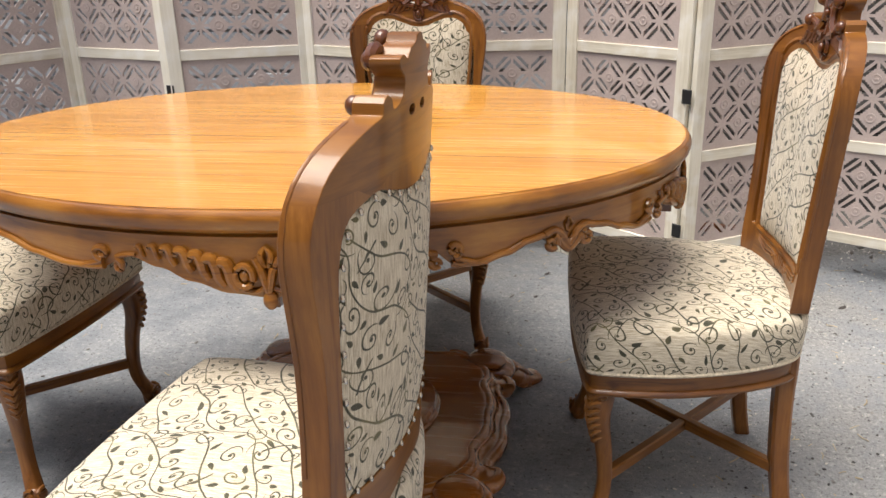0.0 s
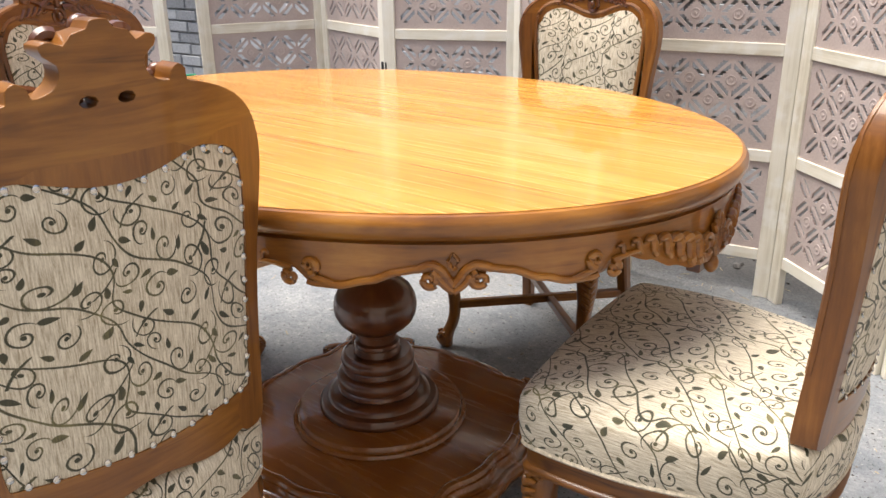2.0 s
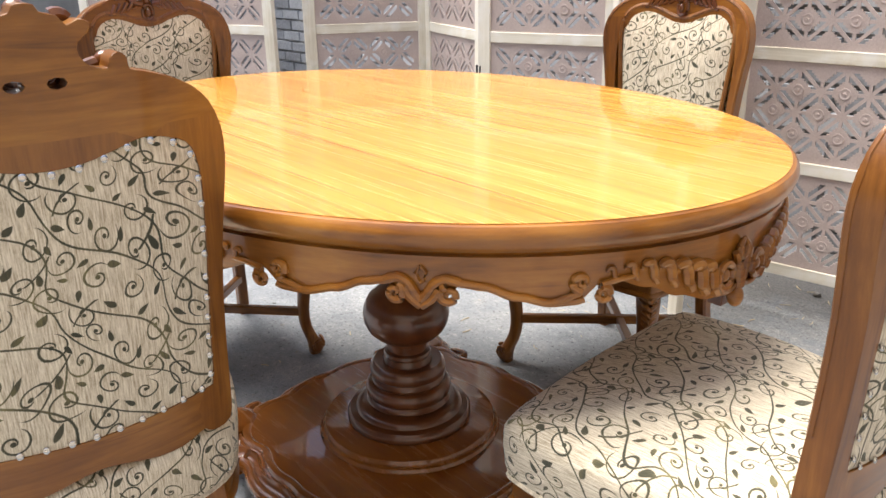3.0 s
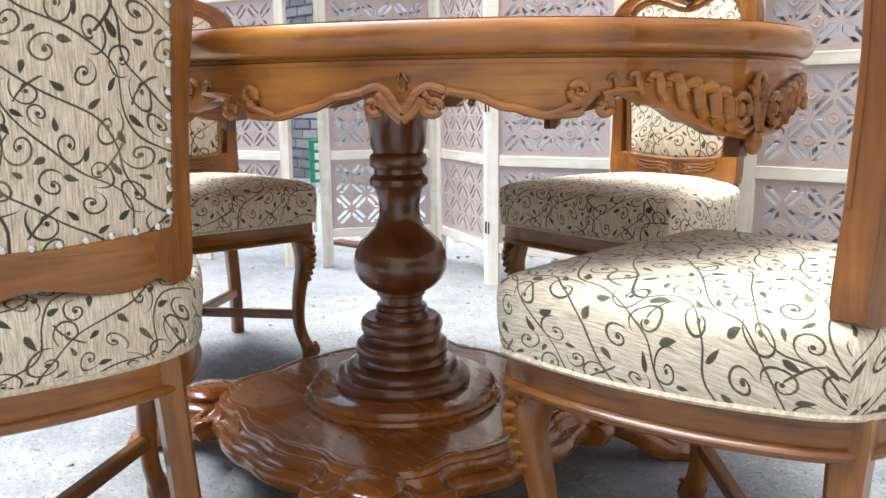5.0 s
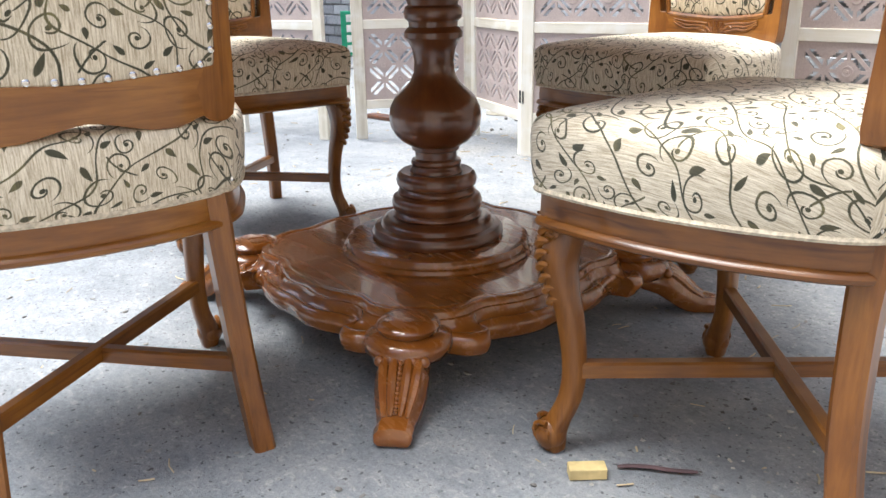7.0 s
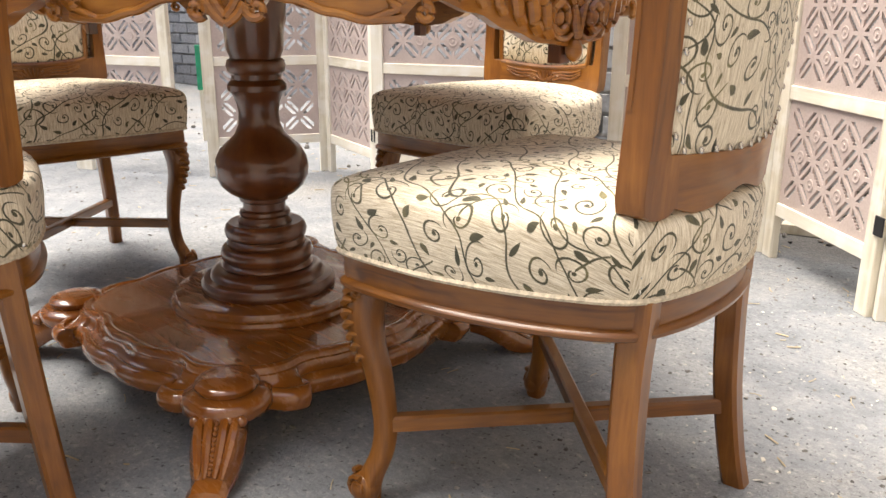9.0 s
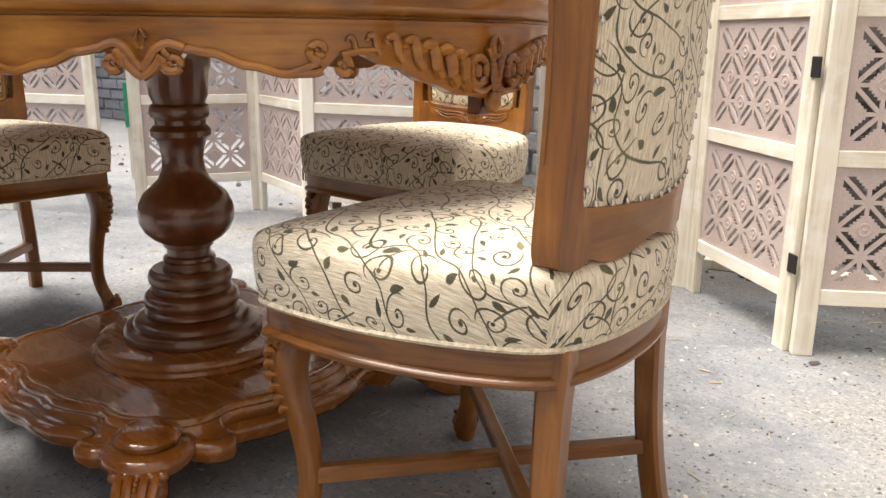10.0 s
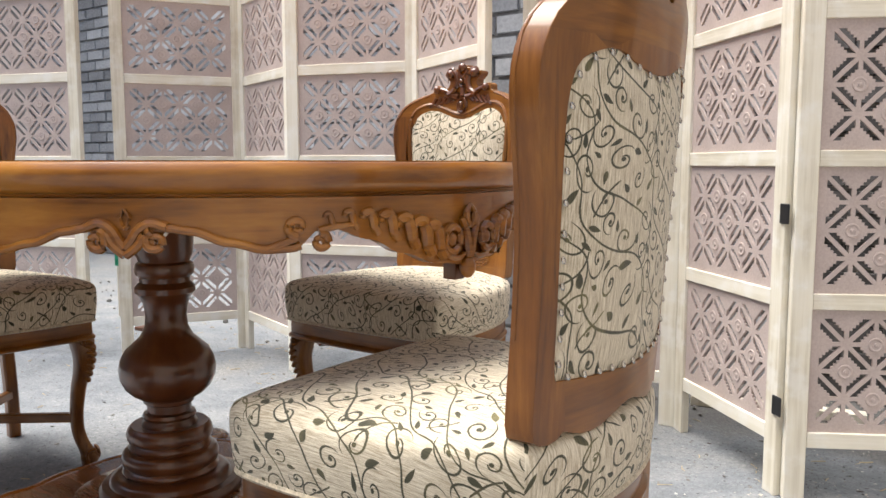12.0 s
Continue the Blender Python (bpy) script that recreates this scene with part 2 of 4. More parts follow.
def concrete_material():
    m = Mat("worn_dusty_concrete", 0.88)
    o = m.scaled("Object")
    big = m.noise(o, 1.3, 6, 0.62, 0.6)
    mid = m.noise(o, 8, 7, 0.68)
    grit = m.noise(o, 110, 5, 0.75)
    flake = m.noise(m.scaled("Object", (1, 2.2, 1), (0, 0, 0.5)), 26, 5, 0.7, 0.5)
    pits = m.voronoi(o, 55).step(0.10, 0.2)
    pale = m.noise(o, 48, 2, 0.5).step(0.66, 0.70)
    speck = m.noise(o, 95, 2, 0.5).step(0.645, 0.68)
    fine = m.noise(o, 330, 3, 0.8)
    g = big * 0.40 + mid * 0.30 + grit * 0.26 + flake * 0.12 + (fine - 0.5) * 0.22
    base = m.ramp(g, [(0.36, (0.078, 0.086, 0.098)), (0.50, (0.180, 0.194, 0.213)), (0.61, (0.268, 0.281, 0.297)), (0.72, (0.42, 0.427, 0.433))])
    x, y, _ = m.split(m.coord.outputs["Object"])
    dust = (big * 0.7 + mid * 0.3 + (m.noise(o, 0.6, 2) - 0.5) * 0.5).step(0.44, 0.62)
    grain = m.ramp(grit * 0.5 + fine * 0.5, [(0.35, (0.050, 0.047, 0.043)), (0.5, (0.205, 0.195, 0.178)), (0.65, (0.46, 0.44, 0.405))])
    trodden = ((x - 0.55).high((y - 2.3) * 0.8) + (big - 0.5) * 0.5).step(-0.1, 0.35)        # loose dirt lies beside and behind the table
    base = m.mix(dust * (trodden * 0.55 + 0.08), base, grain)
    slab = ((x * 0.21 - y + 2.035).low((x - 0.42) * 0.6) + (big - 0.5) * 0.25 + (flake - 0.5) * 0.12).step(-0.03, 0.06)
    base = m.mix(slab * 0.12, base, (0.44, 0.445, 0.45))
    crumb = m.noise(o, 75, 4, 0.7, 0.8)
    base = m.mix(crumb.step(0.55, 0.66) * (dust * 0.3 + 0.1), base, (0.60, 0.575, 0.54))
    base = m.mix(crumb.step(0.44, 0.32) * (dust * 0.45 + 0.15), base, (0.09, 0.09, 0.09))
    base = m.mix(flake.step(0.60, 0.72) * 0.4, base, (0.50, 0.47, 0.43))
    base = m.mix(speck * 0.75, base, (0.045, 0.045, 0.05))
    base = m.mix(pale * 0.2, base, (0.58, 0.56, 0.53))
    base = m.mix((pits - 1.0) * -0.35, base, (0.11, 0.11, 0.115))
    # shade behind the right-hand screens, put into the ground's colour
    rear_shade = ((y - 2.95).low((x + 0.35) * 0.5) + (big - 0.5) * 0.4 + (flake - 0.5) * 0.15).step(-0.02, 0.12)
    base = m.mix(rear_shade * 0.8, base, m.ramp(grit, [(0.35, (0.045, 0.042, 0.040)), (0.65, (0.14, 0.13, 0.12))]))
    m.set("Base Color", base)
    m.bump(mid * 0.5 + grit * 0.45 + big * 0.4 + flake * 0.3 + crumb * 0.2 + pits * 0.12 + fine * 0.15, 0.7, 0.012)
    return m.m


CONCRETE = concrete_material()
STUCCO = plain("weathered_stucco", (0.30, 0.29, 0.27), 0.9, 0, 0.3, 4)
MORTAR = plain("grey_mortar", (0.25, 0.245, 0.24), 0.95, 0, 0.4, 12)
STONE = plain("grey_stone_chips", (0.20, 0.19, 0.18), 0.9, 0, 0.5, 9)
STRAW = plain("dry_straw", (0.42, 0.34, 0.22), 0.8, 0, 0.35, 20)


def brick_material(name, dark, mid, light):
    m = Mat(name, 0.9)
    geo = m.t.nodes.new("ShaderNodeNewGeometry")
    own = X(m.t, geo.outputs["Random Per Island"])
    n = m.noise(m.scaled("Object"), 3, 5) * 0.35 + m.noise(m.scaled("Object"), 60, 3) * 0.35 + own * 0.3
    m.set("Base Color", m.ramp(n, [(0.25, dark), (0.5, mid), (0.72, light)]))
    m.bump(n, 0.4, 0.006)
    return m.m


# The first brick is darkened to stand for shade behind the cutouts.
SHADED_BRICK = brick_material("shaded_weathered_brick", (0.035, 0.032, 0.032), (0.075, 0.07, 0.07), (0.15, 0.142, 0.142))
PALE_BRICK = brick_material("pale_weathered_brick", (0.14, 0.14, 0.15), (0.30, 0.31, 0.33), (0.50, 0.51, 0.53))
# Surface of the added east wall, coloured to bounce warm light.
WARM_BOUNCE = plain("warm_bounce_plaster", (0.62, 0.55, 0.46), 0.9, 0, 0.15, 3)


def crumb_material():
    m = Mat("mixed_grey_crumbs", 0.9)
    geo = m.t.nodes.new("ShaderNodeNewGeometry")
    own = X(m.t, geo.outputs["Random Per Island"])
    n = own * 0.85 + m.noise(m.scaled("Object"), 300, 3) * 0.15
    m.set("Base Color", m.ramp(n, [(0.2, (0.045, 0.042, 0.040)), (0.5, (0.13, 0.123, 0.115)), (0.66, (0.30, 0.287, 0.265)), (0.92, (0.52, 0.50, 0.465))]))
    m.bump(n, 0.3, 0.002)
    return m.m


CRUMB = crumb_material()


# ---- building helpers ----
def part(name, bm, material, parent, label="", m=None, smooth=True, bevel=0.0):
    """Links a bmesh as one mesh object under a thing or a part."""
    me = bpy.data.meshes.new(name)
    bmesh.ops.recalc_face_normals(bm, faces=bm.faces[:])
    bm.to_mesh(me)
    bm.free()
    return part_of(name, me, material, parent, label, m, smooth, bevel)


def part_of(name, me, material, parent, label="", m=None, smooth=True, bevel=0.0):
    if material and not me.materials:
        me.materials.append(material)
    if smooth and len(me.polygons):
        me.polygons.foreach_set("use_smooth", [True] * len(me.polygons))
        me.set_sharp_from_angle(angle=radians(38))
    ob = new(name, me)
    ob.parent = parent
    if m is not None:
        ob.matrix_local = m
    if label:
        ob["label"] = label
    if bevel:
        b = ob.modifiers.new("bevel", "BEVEL")
        b.width, b.segments, b.limit_method, b.angle_limit = bevel, 2, "ANGLE", radians(50)
    return ob


def thing(name, label, category, group="", kind="", m=None):
    ob = new(name)
    ob.empty_display_size = 0.05
    if m is not None:
        ob.matrix_world = m
    return tagged(ob, label, category, group, kind)


def loft(bm, rings, closed=True, cap=True):
    rows = [[bm.verts.new(p) for p in ring] for ring in rings]
    n = len(rows[0])
    for a, b in zip(rows, rows[1:]):
        for i in range(n if closed else n - 1):
            j = (i + 1) % n
            bm.faces.new((a[i], a[j], b[j], b[i]))
    if cap:
        bm.faces.new(rows[0][::-1])
        bm.faces.new(rows[-1])
    return rows


def box(bm, size, at=(0, 0, 0), m=None):
    mm = Matrix.Translation(at) @ Matrix.Diagonal((*size, 1))
    bmesh.ops.create_cube(bm, size=1.0, matrix=(m @ mm) if m else mm)


def smooth_line(points, closed=False, per=6):
    """Points of a Catmull-Rom curve through the given ones."""
    pts = [Vector(p) for p in points]
    n = len(pts)
    out = []
    for i in range(n if closed else n - 1):
        if closed:
            p0, p1, p2, p3 = pts[i - 1], pts[i], pts[(i + 1) % n], pts[(i + 2) % n]
        else:
            p0, p1, p2, p3 = pts[max(i - 1, 0)], pts[i], pts[i + 1], pts[min(i + 2, n - 1)]
        for k in range(per):
            t = k / per
            out.append(0.5 * ((2 * p1) + (p2 - p0) * t + (2 * p0 - 5 * p1 + 4 * p2 - p3) * t * t + (3 * p1 - p0 - 3 * p2 + p3) * t ** 3))
    if not closed:
        out.append(pts[-1])
    return out


def tube(bm, pts, radius, n=8, flat=1.0, up=None):
    """A round bar along pts; radius: a number or one for each point; flat: its height over its width."""
    pts = [Vector(p) for p in pts]
    rings = []
    for i, p in enumerate(pts):
        d = (pts[min(i + 1, len(pts) - 1)] - pts[max(i - 1, 0)]).normalized()
        ref = Vector(up) if up else (Vector((0, 0, 1)) if abs(d.z) < 0.9 else Vector((1, 0, 0)))
        side = d.cross(ref).normalized()
        top = side.cross(d)
        r = radius[i] if isinstance(radius, (list, tuple)) else radius
        rings.append([p + side * (math.cos(a) * r) + top * (math.sin(a) * r * flat) for a in (math.tau * k / n for k in range(n))])
    loft(bm, rings)


def lathe(bm, profile, seg=56, at=(0, 0, 0), sx=1.0, sy=1.0):
    rings = [[(at[0] + r * sx * math.cos(a), at[1] + r * sy * math.sin(a), at[2] + z) for a in (math.tau * k / seg for k in range(seg))] for r, z in profile]
    loft(bm, rings)


def lump(bm, at, size, turn=0.0, axis="Y", seg=10):
    m = Matrix.Translation(at) @ Matrix.Rotation(turn, 4, axis) @ Matrix.Diagonal((*size, 1))
    bmesh.ops.create_uvsphere(bm, u_segments=seg, v_segments=max(5, seg // 2 + 1), radius=1.0, matrix=m)


def in_polygon(p, poly):
    hit, j = False, len(poly) - 1
    for i in range(len(poly)):
        a, b = poly[i], poly[j]
        if (a[1] > p[1]) != (b[1] > p[1]) and p[0] < (b[0] - a[0]) * (p[1] - a[1]) / (b[1] - a[1]) + a[0]:
            hit = not hit
        j = i
    return hit


def plate(bm, outer, holes, place, thick, grid=0.0):
    """A board cut to an outline with holes; place(u, h, d) gives the point d deep into it."""
    from mathutils.geometry import delaunay_2d_cdt
    pts, edges = [], []
    for loop in (outer, *holes):
        k = len(pts)
        pts += [Vector((p[0], p[1])) for p in loop]
        edges += [(k + i, k + (i + 1) % len(loop)) for i in range(len(loop))]
    if grid:
        us, hs = [p[0] for p in outer], [p[1] for p in outer]
        for a in np.arange(min(us) + grid / 2, max(us), grid):
            for b in np.arange(min(hs) + grid / 2, max(hs), grid):
                q = Vector((a, b))
                if in_polygon(q, outer) and not any(in_polygon(q, h) for h in holes) and min((q - p).length for p in pts) > grid * 0.5:
                    pts.append(q)
    vs, _, fs, *_ = delaunay_2d_cdt(pts, edges, [], 1, 1e-6)
    keep = []
    for f in fs:
        c = sum((vs[i] for i in f), Vector((0, 0))) / len(f)
        if in_polygon(c, outer) and not any(in_polygon(c, h) for h in holes):
            keep.append(f)
    back = [bm.verts.new(place(v.x, v.y, 0.0)) for v in vs]
    front = [bm.verts.new(place(v.x, v.y, thick)) for v in vs]
    count = {}
    for f in keep:
        bm.faces.new([back[i] for i in f])
        bm.faces.new([front[i] for i in reversed(f)])
        for i in range(len(f)):
            e = (f[i], f[(i + 1) % len(f)])
            count[tuple(sorted(e))] = None if tuple(sorted(e)) in count else e
    for e in count.values():
        if e:
            bm.faces.new((back[e[1]], back[e[0]], front[e[0]], front[e[1]]))
    loose = [v for v in bm.verts if not v.link_faces]
    bmesh.ops.delete(bm, geom=loose, context="VERTS")


def mirrored(half):
    """A closed outline from its right half, listed from the bottom's middle round to the top's middle."""
    return half + [(-u, h) for u, h in reversed(half) if abs(u) > 1e-6]


def spiral(cx, cy, r, turns, start, hand=1, n=22, tight=0.18):
    out = []
    for i in range(n + 1):
        t = i / n
        a = start + hand * turns * math.tau * t
        q = r * (1 - (1 - tight) * t)
        out.append((cx + q * math.cos(a), cy + q * math.sin(a)))
    return out


def wrap_uv(bm):
    """Lays cloth over the seat cushion: level on top, following the curve down its sides."""
    layer = bm.loops.layers.uv.verify()
    heights = (0.375, 0.379, 0.395, 0.425, 0.447, 0.458, 0.4655, 0.4705, 0.4775)
    extra = (0.100, 0.0915, 0.071, 0.038, 0.016, 0.0065, 0.0023, 0.0009, 0.0)
    for f in bm.faces:
        f.normal_update()
        n = f.normal
        for loop in f.loops:
            x, y, z = loop.vert.co
            down = float(np.interp(z, heights, extra))
            if abs(n.y) > abs(n.x):
                loop[layer].uv = (x, y + math.copysign(down, n.y))
            else:
                loop[layer].uv = (x + math.copysign(down, n.x), y)


def flat_uv(bm):
    layer = bm.loops.layers.uv.verify()
    for f in bm.faces:
        for loop in f.loops:
            x, y, z = loop.vert.co
            loop[layer].uv = (x + 0.31, z + 0.17)


# ---- ground ----
GROUND = thing("ground", "worn grey concrete yard with dust and straw", "ground", kind="structure")
bm = bmesh.new()
bmesh.ops.create_grid(bm, x_segments=60, y_segments=60, size=40)
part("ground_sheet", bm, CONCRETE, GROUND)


# ---- dining table ----
TABLE = thing("dining_table", "oval carved wooden pedestal table with glossy golden striped top", "table", m=pose(-0.142, 1.57, 0))
TA, TB, TOP = 0.751, 0.573, 0.770
TOP_AT, TOP_TURN = Vector((-0.054, 0.034)), Matrix.Rotation(radians(3.3), 2)   # the top lies a little off the column


def oval(phi, inset):
    """A point of the table's outline, inset towards the middle."""
    c, s = math.cos(phi), math.sin(phi)
    p = Vector((TA * c, TB * s))
    nrm = Vector((c / TA, s / TB)).normalized()
    return TOP_TURN @ (p - nrm * inset) + TOP_AT


def oval_loft(bm, profile, seg=128, cap=True):
    loft(bm, [[(*oval(math.tau * k / seg, d), z) for k in range(seg)] for d, z in profile], cap=cap)


def build_table():
    bm = bmesh.new()
    oval_loft(bm, [(0.03, TOP - 0.006), (0.012, TOP - 0.0005), (0.012, TOP - 0.0005), (0.16, TOP), (0.3, TOP)])
    part("tabletop", bm, VENEER, TABLE, "glossy golden veneer with straight stripes")
    bm = bmesh.new()
    oval_loft(bm, [(0.06, TOP - 0.008), (0.0125, TOP - 0.0012), (0.006, TOP - 0.003), (0.001, TOP - 0.010), (0.0, TOP - 0.017), (0.003, TOP - 0.027),
                   (0.009, TOP - 0.036), (0.016, TOP - 0.039), (0.020, TOP - 0.040), (0.021, TOP - 0.043), (0.0145, TOP - 0.0445), (0.0145, TOP - 0.049), (0.06, TOP - 0.05)])
    part("rim", bm, WOOD_EDGE, TABLE, "rounded polished table edge")

    def turn_of(deg):
        """Angle round the oval for a place in the apron's pattern, which repeats every 90 and is set out by eye."""
        keys = [(-25, -27.3), (0, -3.5), (25, 20.5), (45, 47), (65, 75.5), (90, 95), (115, 115.8), (135, 133.4), (155, 152.7)]
        k, r = divmod(deg + 25, 180)
        return 180 * k + float(np.interp(r - 25, [q[0] for q in keys], [q[1] for q in keys]))

    def hem(deg):
        """Height of the apron's lower edge."""
        a = abs((deg + 45) % 90 - 45)                   # from the nearest great carving
        keys = [(0, 0.629), (6, 0.635), (12, 0.652), (17, 0.672), (22, 0.687), (24.5, 0.684), (25.5, 0.668), (27, 0.664), (30, 0.663), (34, 0.672), (38, 0.686), (40.5, 0.690), (41.5, 0.675), (43, 0.668), (45, 0.664)]
        for (a0, z0), (a1, z1) in zip(keys, keys[1:]):
            if a <= a1:
                t = (a - a0) / (a1 - a0)
                return z0 + (z1 - z0) * t * t * (3 - 2 * t)
        return keys[-1][1]
    seg = 432
    bm = bmesh.new()
    rings = []
    for k in range(seg):
        phi = radians(turn_of(360 * k / seg))
        z = hem(360 * k / seg)
        o, i = oval(phi, 0.017), oval(phi, 0.04)
        o2 = oval(phi, 0.0155)
        rings.append([(*o, TOP - 0.047), (*o2, (TOP - 0.05 + z) / 2), (*o, z), (*i, z), (*i, TOP - 0.047)])
    rows = [[bm.verts.new(p) for p in r] for r in rings]
    for a, b in zip(rows, rows[1:] + rows[:1]):
        for i in range(5):
            bm.faces.new((a[i], a[(i + 1) % 5], b[(i + 1) % 5], b[i]))
    part("apron", bm, WOOD_EDGE, TABLE, "scalloped apron of brown wood")

    def at(deg, z, out=0.0):
        return Vector((*oval(radians(turn_of(deg)), 0.017 - out), z))
    for quarter in range(4):
        for side in (-1, 1):
            # bead along the plain stretch between the scrolls
            bm = bmesh.new()
            pts = []
            for k in range(25):
                a = 40.6 - (40.6 - 26.0) * k / 24
                pts.append(at(90 * quarter + side * a, hem(a) + 0.001, 0.003))
            tube(bm, pts, 0.0052, 8)
            part("apron_bead", bm, WOOD_EDGE, TABLE)
        base = 90 * quarter
        # small scrolled drop with a diamond bud
        bm = bmesh.new()
        mid = base + 45
        metre = 1.0 / (at(mid + 0.5, 0) - at(mid - 0.5, 0)).length
        for side in (-1, 1):
            pts = [at(mid + side * u * metre, z, 0.004) for u, z in spiral(0.034, 0.676, 0.013, 1.4, 1.9, 1 if side > 0 else 1)]
            tube(bm, pts, [0.0068 - 0.0035 * i / len(pts) for i in range(len(pts))], 8)
            pts = [at(mid + side * u * metre, z, 0.004) for u, z in [tuple(p)[:2] for p in smooth_line([(0.047, 0.692, 0), (0.03, 0.697, 0), (0.016, 0.690, 0), (0.008, 0.678, 0), (0.0, 0.668, 0)])]]
            tube(bm, pts, 0.006, 8)
            pts = [at(mid + side * u * metre, z, 0.004) for u, z in [tuple(p)[:2] for p in smooth_line([(0.022, 0.684, 0), (0.015, 0.672, 0), (0.006, 0.664, 0), (0.0, 0.660, 0)])]]
            tube(bm, pts, 0.006, 8)
            pts = [at(mid + side * u * metre, z, 0.003) for u, z in ((0.0, 0.713), (0.0065, 0.703), (0.004, 0.694), (0.0, 0.690))]
            tube(bm, pts, [0.0022, 0.003, 0.003, 0.0025], 6)
        part("scroll_drop", bm, WOOD_EDGE, TABLE, "small carved scroll with a bud")
        # scrolls where the great carving begins
        metre = 1.0 / (at(base + 0.5, 0) - at(base - 0.5, 0)).length
        for side in (-1, 1):
            bm = bmesh.new()
            m22 = 1.0 / (at(base + side * 25 + 0.5, 0) - at(base + side * 25 - 0.5, 0)).length
            c = base + side * 25
            for pts2, r0, r1 in ((spiral(0.014, 0.690, 0.012, 1.4, -1.6, 1), 0.006, 0.003), (spiral(-0.014, 0.672, 0.011, 1.4, 1.5, 1), 0.006, 0.003),
                                 ([tuple(p)[:2] for p in smooth_line([(0.016, 0.676, 0), (0.03, 0.671, 0), (0.05, 0.664, 0)])], 0.005, 0.004),
                                 ([tuple(p)[:2] for p in smooth_line([(-0.012, 0.685, 0), (-0.035, 0.690, 0), (-0.06, 0.692, 0)])], 0.005, 0.003)):
                pts = [at(c + side * u * m22, z, 0.004) for u, z in pts2]
                tube(bm, pts, [r0 + (r1 - r0) * i / (len(pts) - 1) for i in range(len(pts))], 8)
            part("corner_scroll", bm, WOOD_EDGE, TABLE)
        # great carving: a flame bud over a drop, between two rings and rows of acanthus leaves
        bm = bmesh.new()
        for side in (-1, 1):
            pts = [at(base + side * u * metre, z, 0.007) for u, z in [tuple(p)[:2] for p in smooth_line([(0.0, 0.712, 0), (0.008, 0.700, 0), (0.006, 0.688, 0), (0.001, 0.680, 0)])]]
            tube(bm, pts, [0.002 + 0.0035 * math.sin(math.pi * i / (len(pts) - 1)) for i in range(len(pts))], 7)
            pts = [at(base + side * u * metre, z, 0.007) for u, z in [tuple(p)[:2] for p in smooth_line([(0.018, 0.694, 0), (0.009, 0.676, 0), (0.004, 0.656, 0), (0.001, 0.640, 0)])]]
            tube(bm, pts, [0.0045 + 0.002 * math.sin(math.pi * i / (len(pts) - 1)) for i in range(len(pts))], 7)
        lump(bm, at(base, 0.626, 0.002), (0.012, 0.011, 0.016), seg=12)
        shell = part("shell_carving", bm, WOOD_EDGE, TABLE, "carved flame bud and drop among acanthus leaves")
        for side in (-1, 1):
            bm = bmesh.new()
            ring = [at(base + side * (0.036 + math.cos(a) * 0.014) * metre, 0.666 + math.sin(a) * 0.017, 0.008) for a in (math.tau * k / 18 for k in range(19))]
            tube(bm, ring, 0.0055, 7)
            lump(bm, at(base + side * 0.036 * metre, 0.666, 0.004), (0.009, 0.009, 0.011))
            tail = [at(base + side * u * metre, z, 0.005) for u, z in [tuple(p)[:2] for p in smooth_line([(0.050, 0.660, 0), (0.040, 0.645, 0), (0.022, 0.640, 0), (0.008, 0.646, 0)])]]
            tube(bm, tail, [0.006 - 0.003 * i / len(tail) for i in range(len(tail))], 7)
            part("ring_scroll", bm, WOOD_EDGE, shell)
            for u, z, r in ((0.205, 0.697, 0.008), (0.180, 0.697, 0.010), (0.155, 0.693, 0.013), (0.130, 0.687, 0.0155), (0.105, 0.679, 0.018), (0.082, 0.671, 0.020), (0.062, 0.665, 0.020)):
                pts = [at(base + side * (u + du * r) * metre, z + dz * r, 0.002 + 0.16 * r) for du, dz in ((0.95, 0.45), (0.70, 1.0), (0.15, 1.05), (-0.15, 0.45), (-0.30, -0.4), (-0.70, -1.1))]
                pts = smooth_line(pts, per=4)
                bm = bmesh.new()
                tube(bm, pts, [r * (0.22 + 0.26 * math.sin(math.pi * (0.1 + 0.75 * i / len(pts)))) for i in range(len(pts))], 8)
                part("acanthus_leaf", bm, WOOD_EDGE, shell)
        bm = bmesh.new()
        box(bm, (0.022, 0.022, 0.030), (0, 0, 0))
        peg = part("peg", bm, WOOD_DARK, shell, "square dark peg under the carving", smooth=False, bevel=0.002)
        peg.matrix_local = Matrix.Translation(at(base, 0.622, -0.022))
    # pedestal
    bm = bmesh.new()
    lathe(bm, [(0.06, 0.72), (0.06, 0.655), (0.055, 0.640), (0.052, 0.60), (0.048, 0.592), (0.046, 0.586), (0.052, 0.582), (0.0545, 0.572), (0.052, 0.562), (0.046, 0.557), (0.045, 0.548),
               (0.049, 0.545), (0.0545, 0.538), (0.054, 0.528), (0.046, 0.520), (0.040, 0.505), (0.037, 0.485), (0.039, 0.465), (0.047, 0.447), (0.062, 0.433), (0.076, 0.420), (0.085, 0.402), (0.088, 0.385),
               (0.086, 0.367), (0.078, 0.350), (0.065, 0.337), (0.052, 0.329), (0.047, 0.327), (0.046, 0.320), (0.041, 0.317), (0.040, 0.303), (0.047, 0.300), (0.049, 0.294), (0.046, 0.289),
               (0.048, 0.284), (0.051, 0.280), (0.051, 0.270)])
    part("baluster", bm, WOOD_DARK, TABLE, "turned baluster column, its colour darkened for the table's shade")
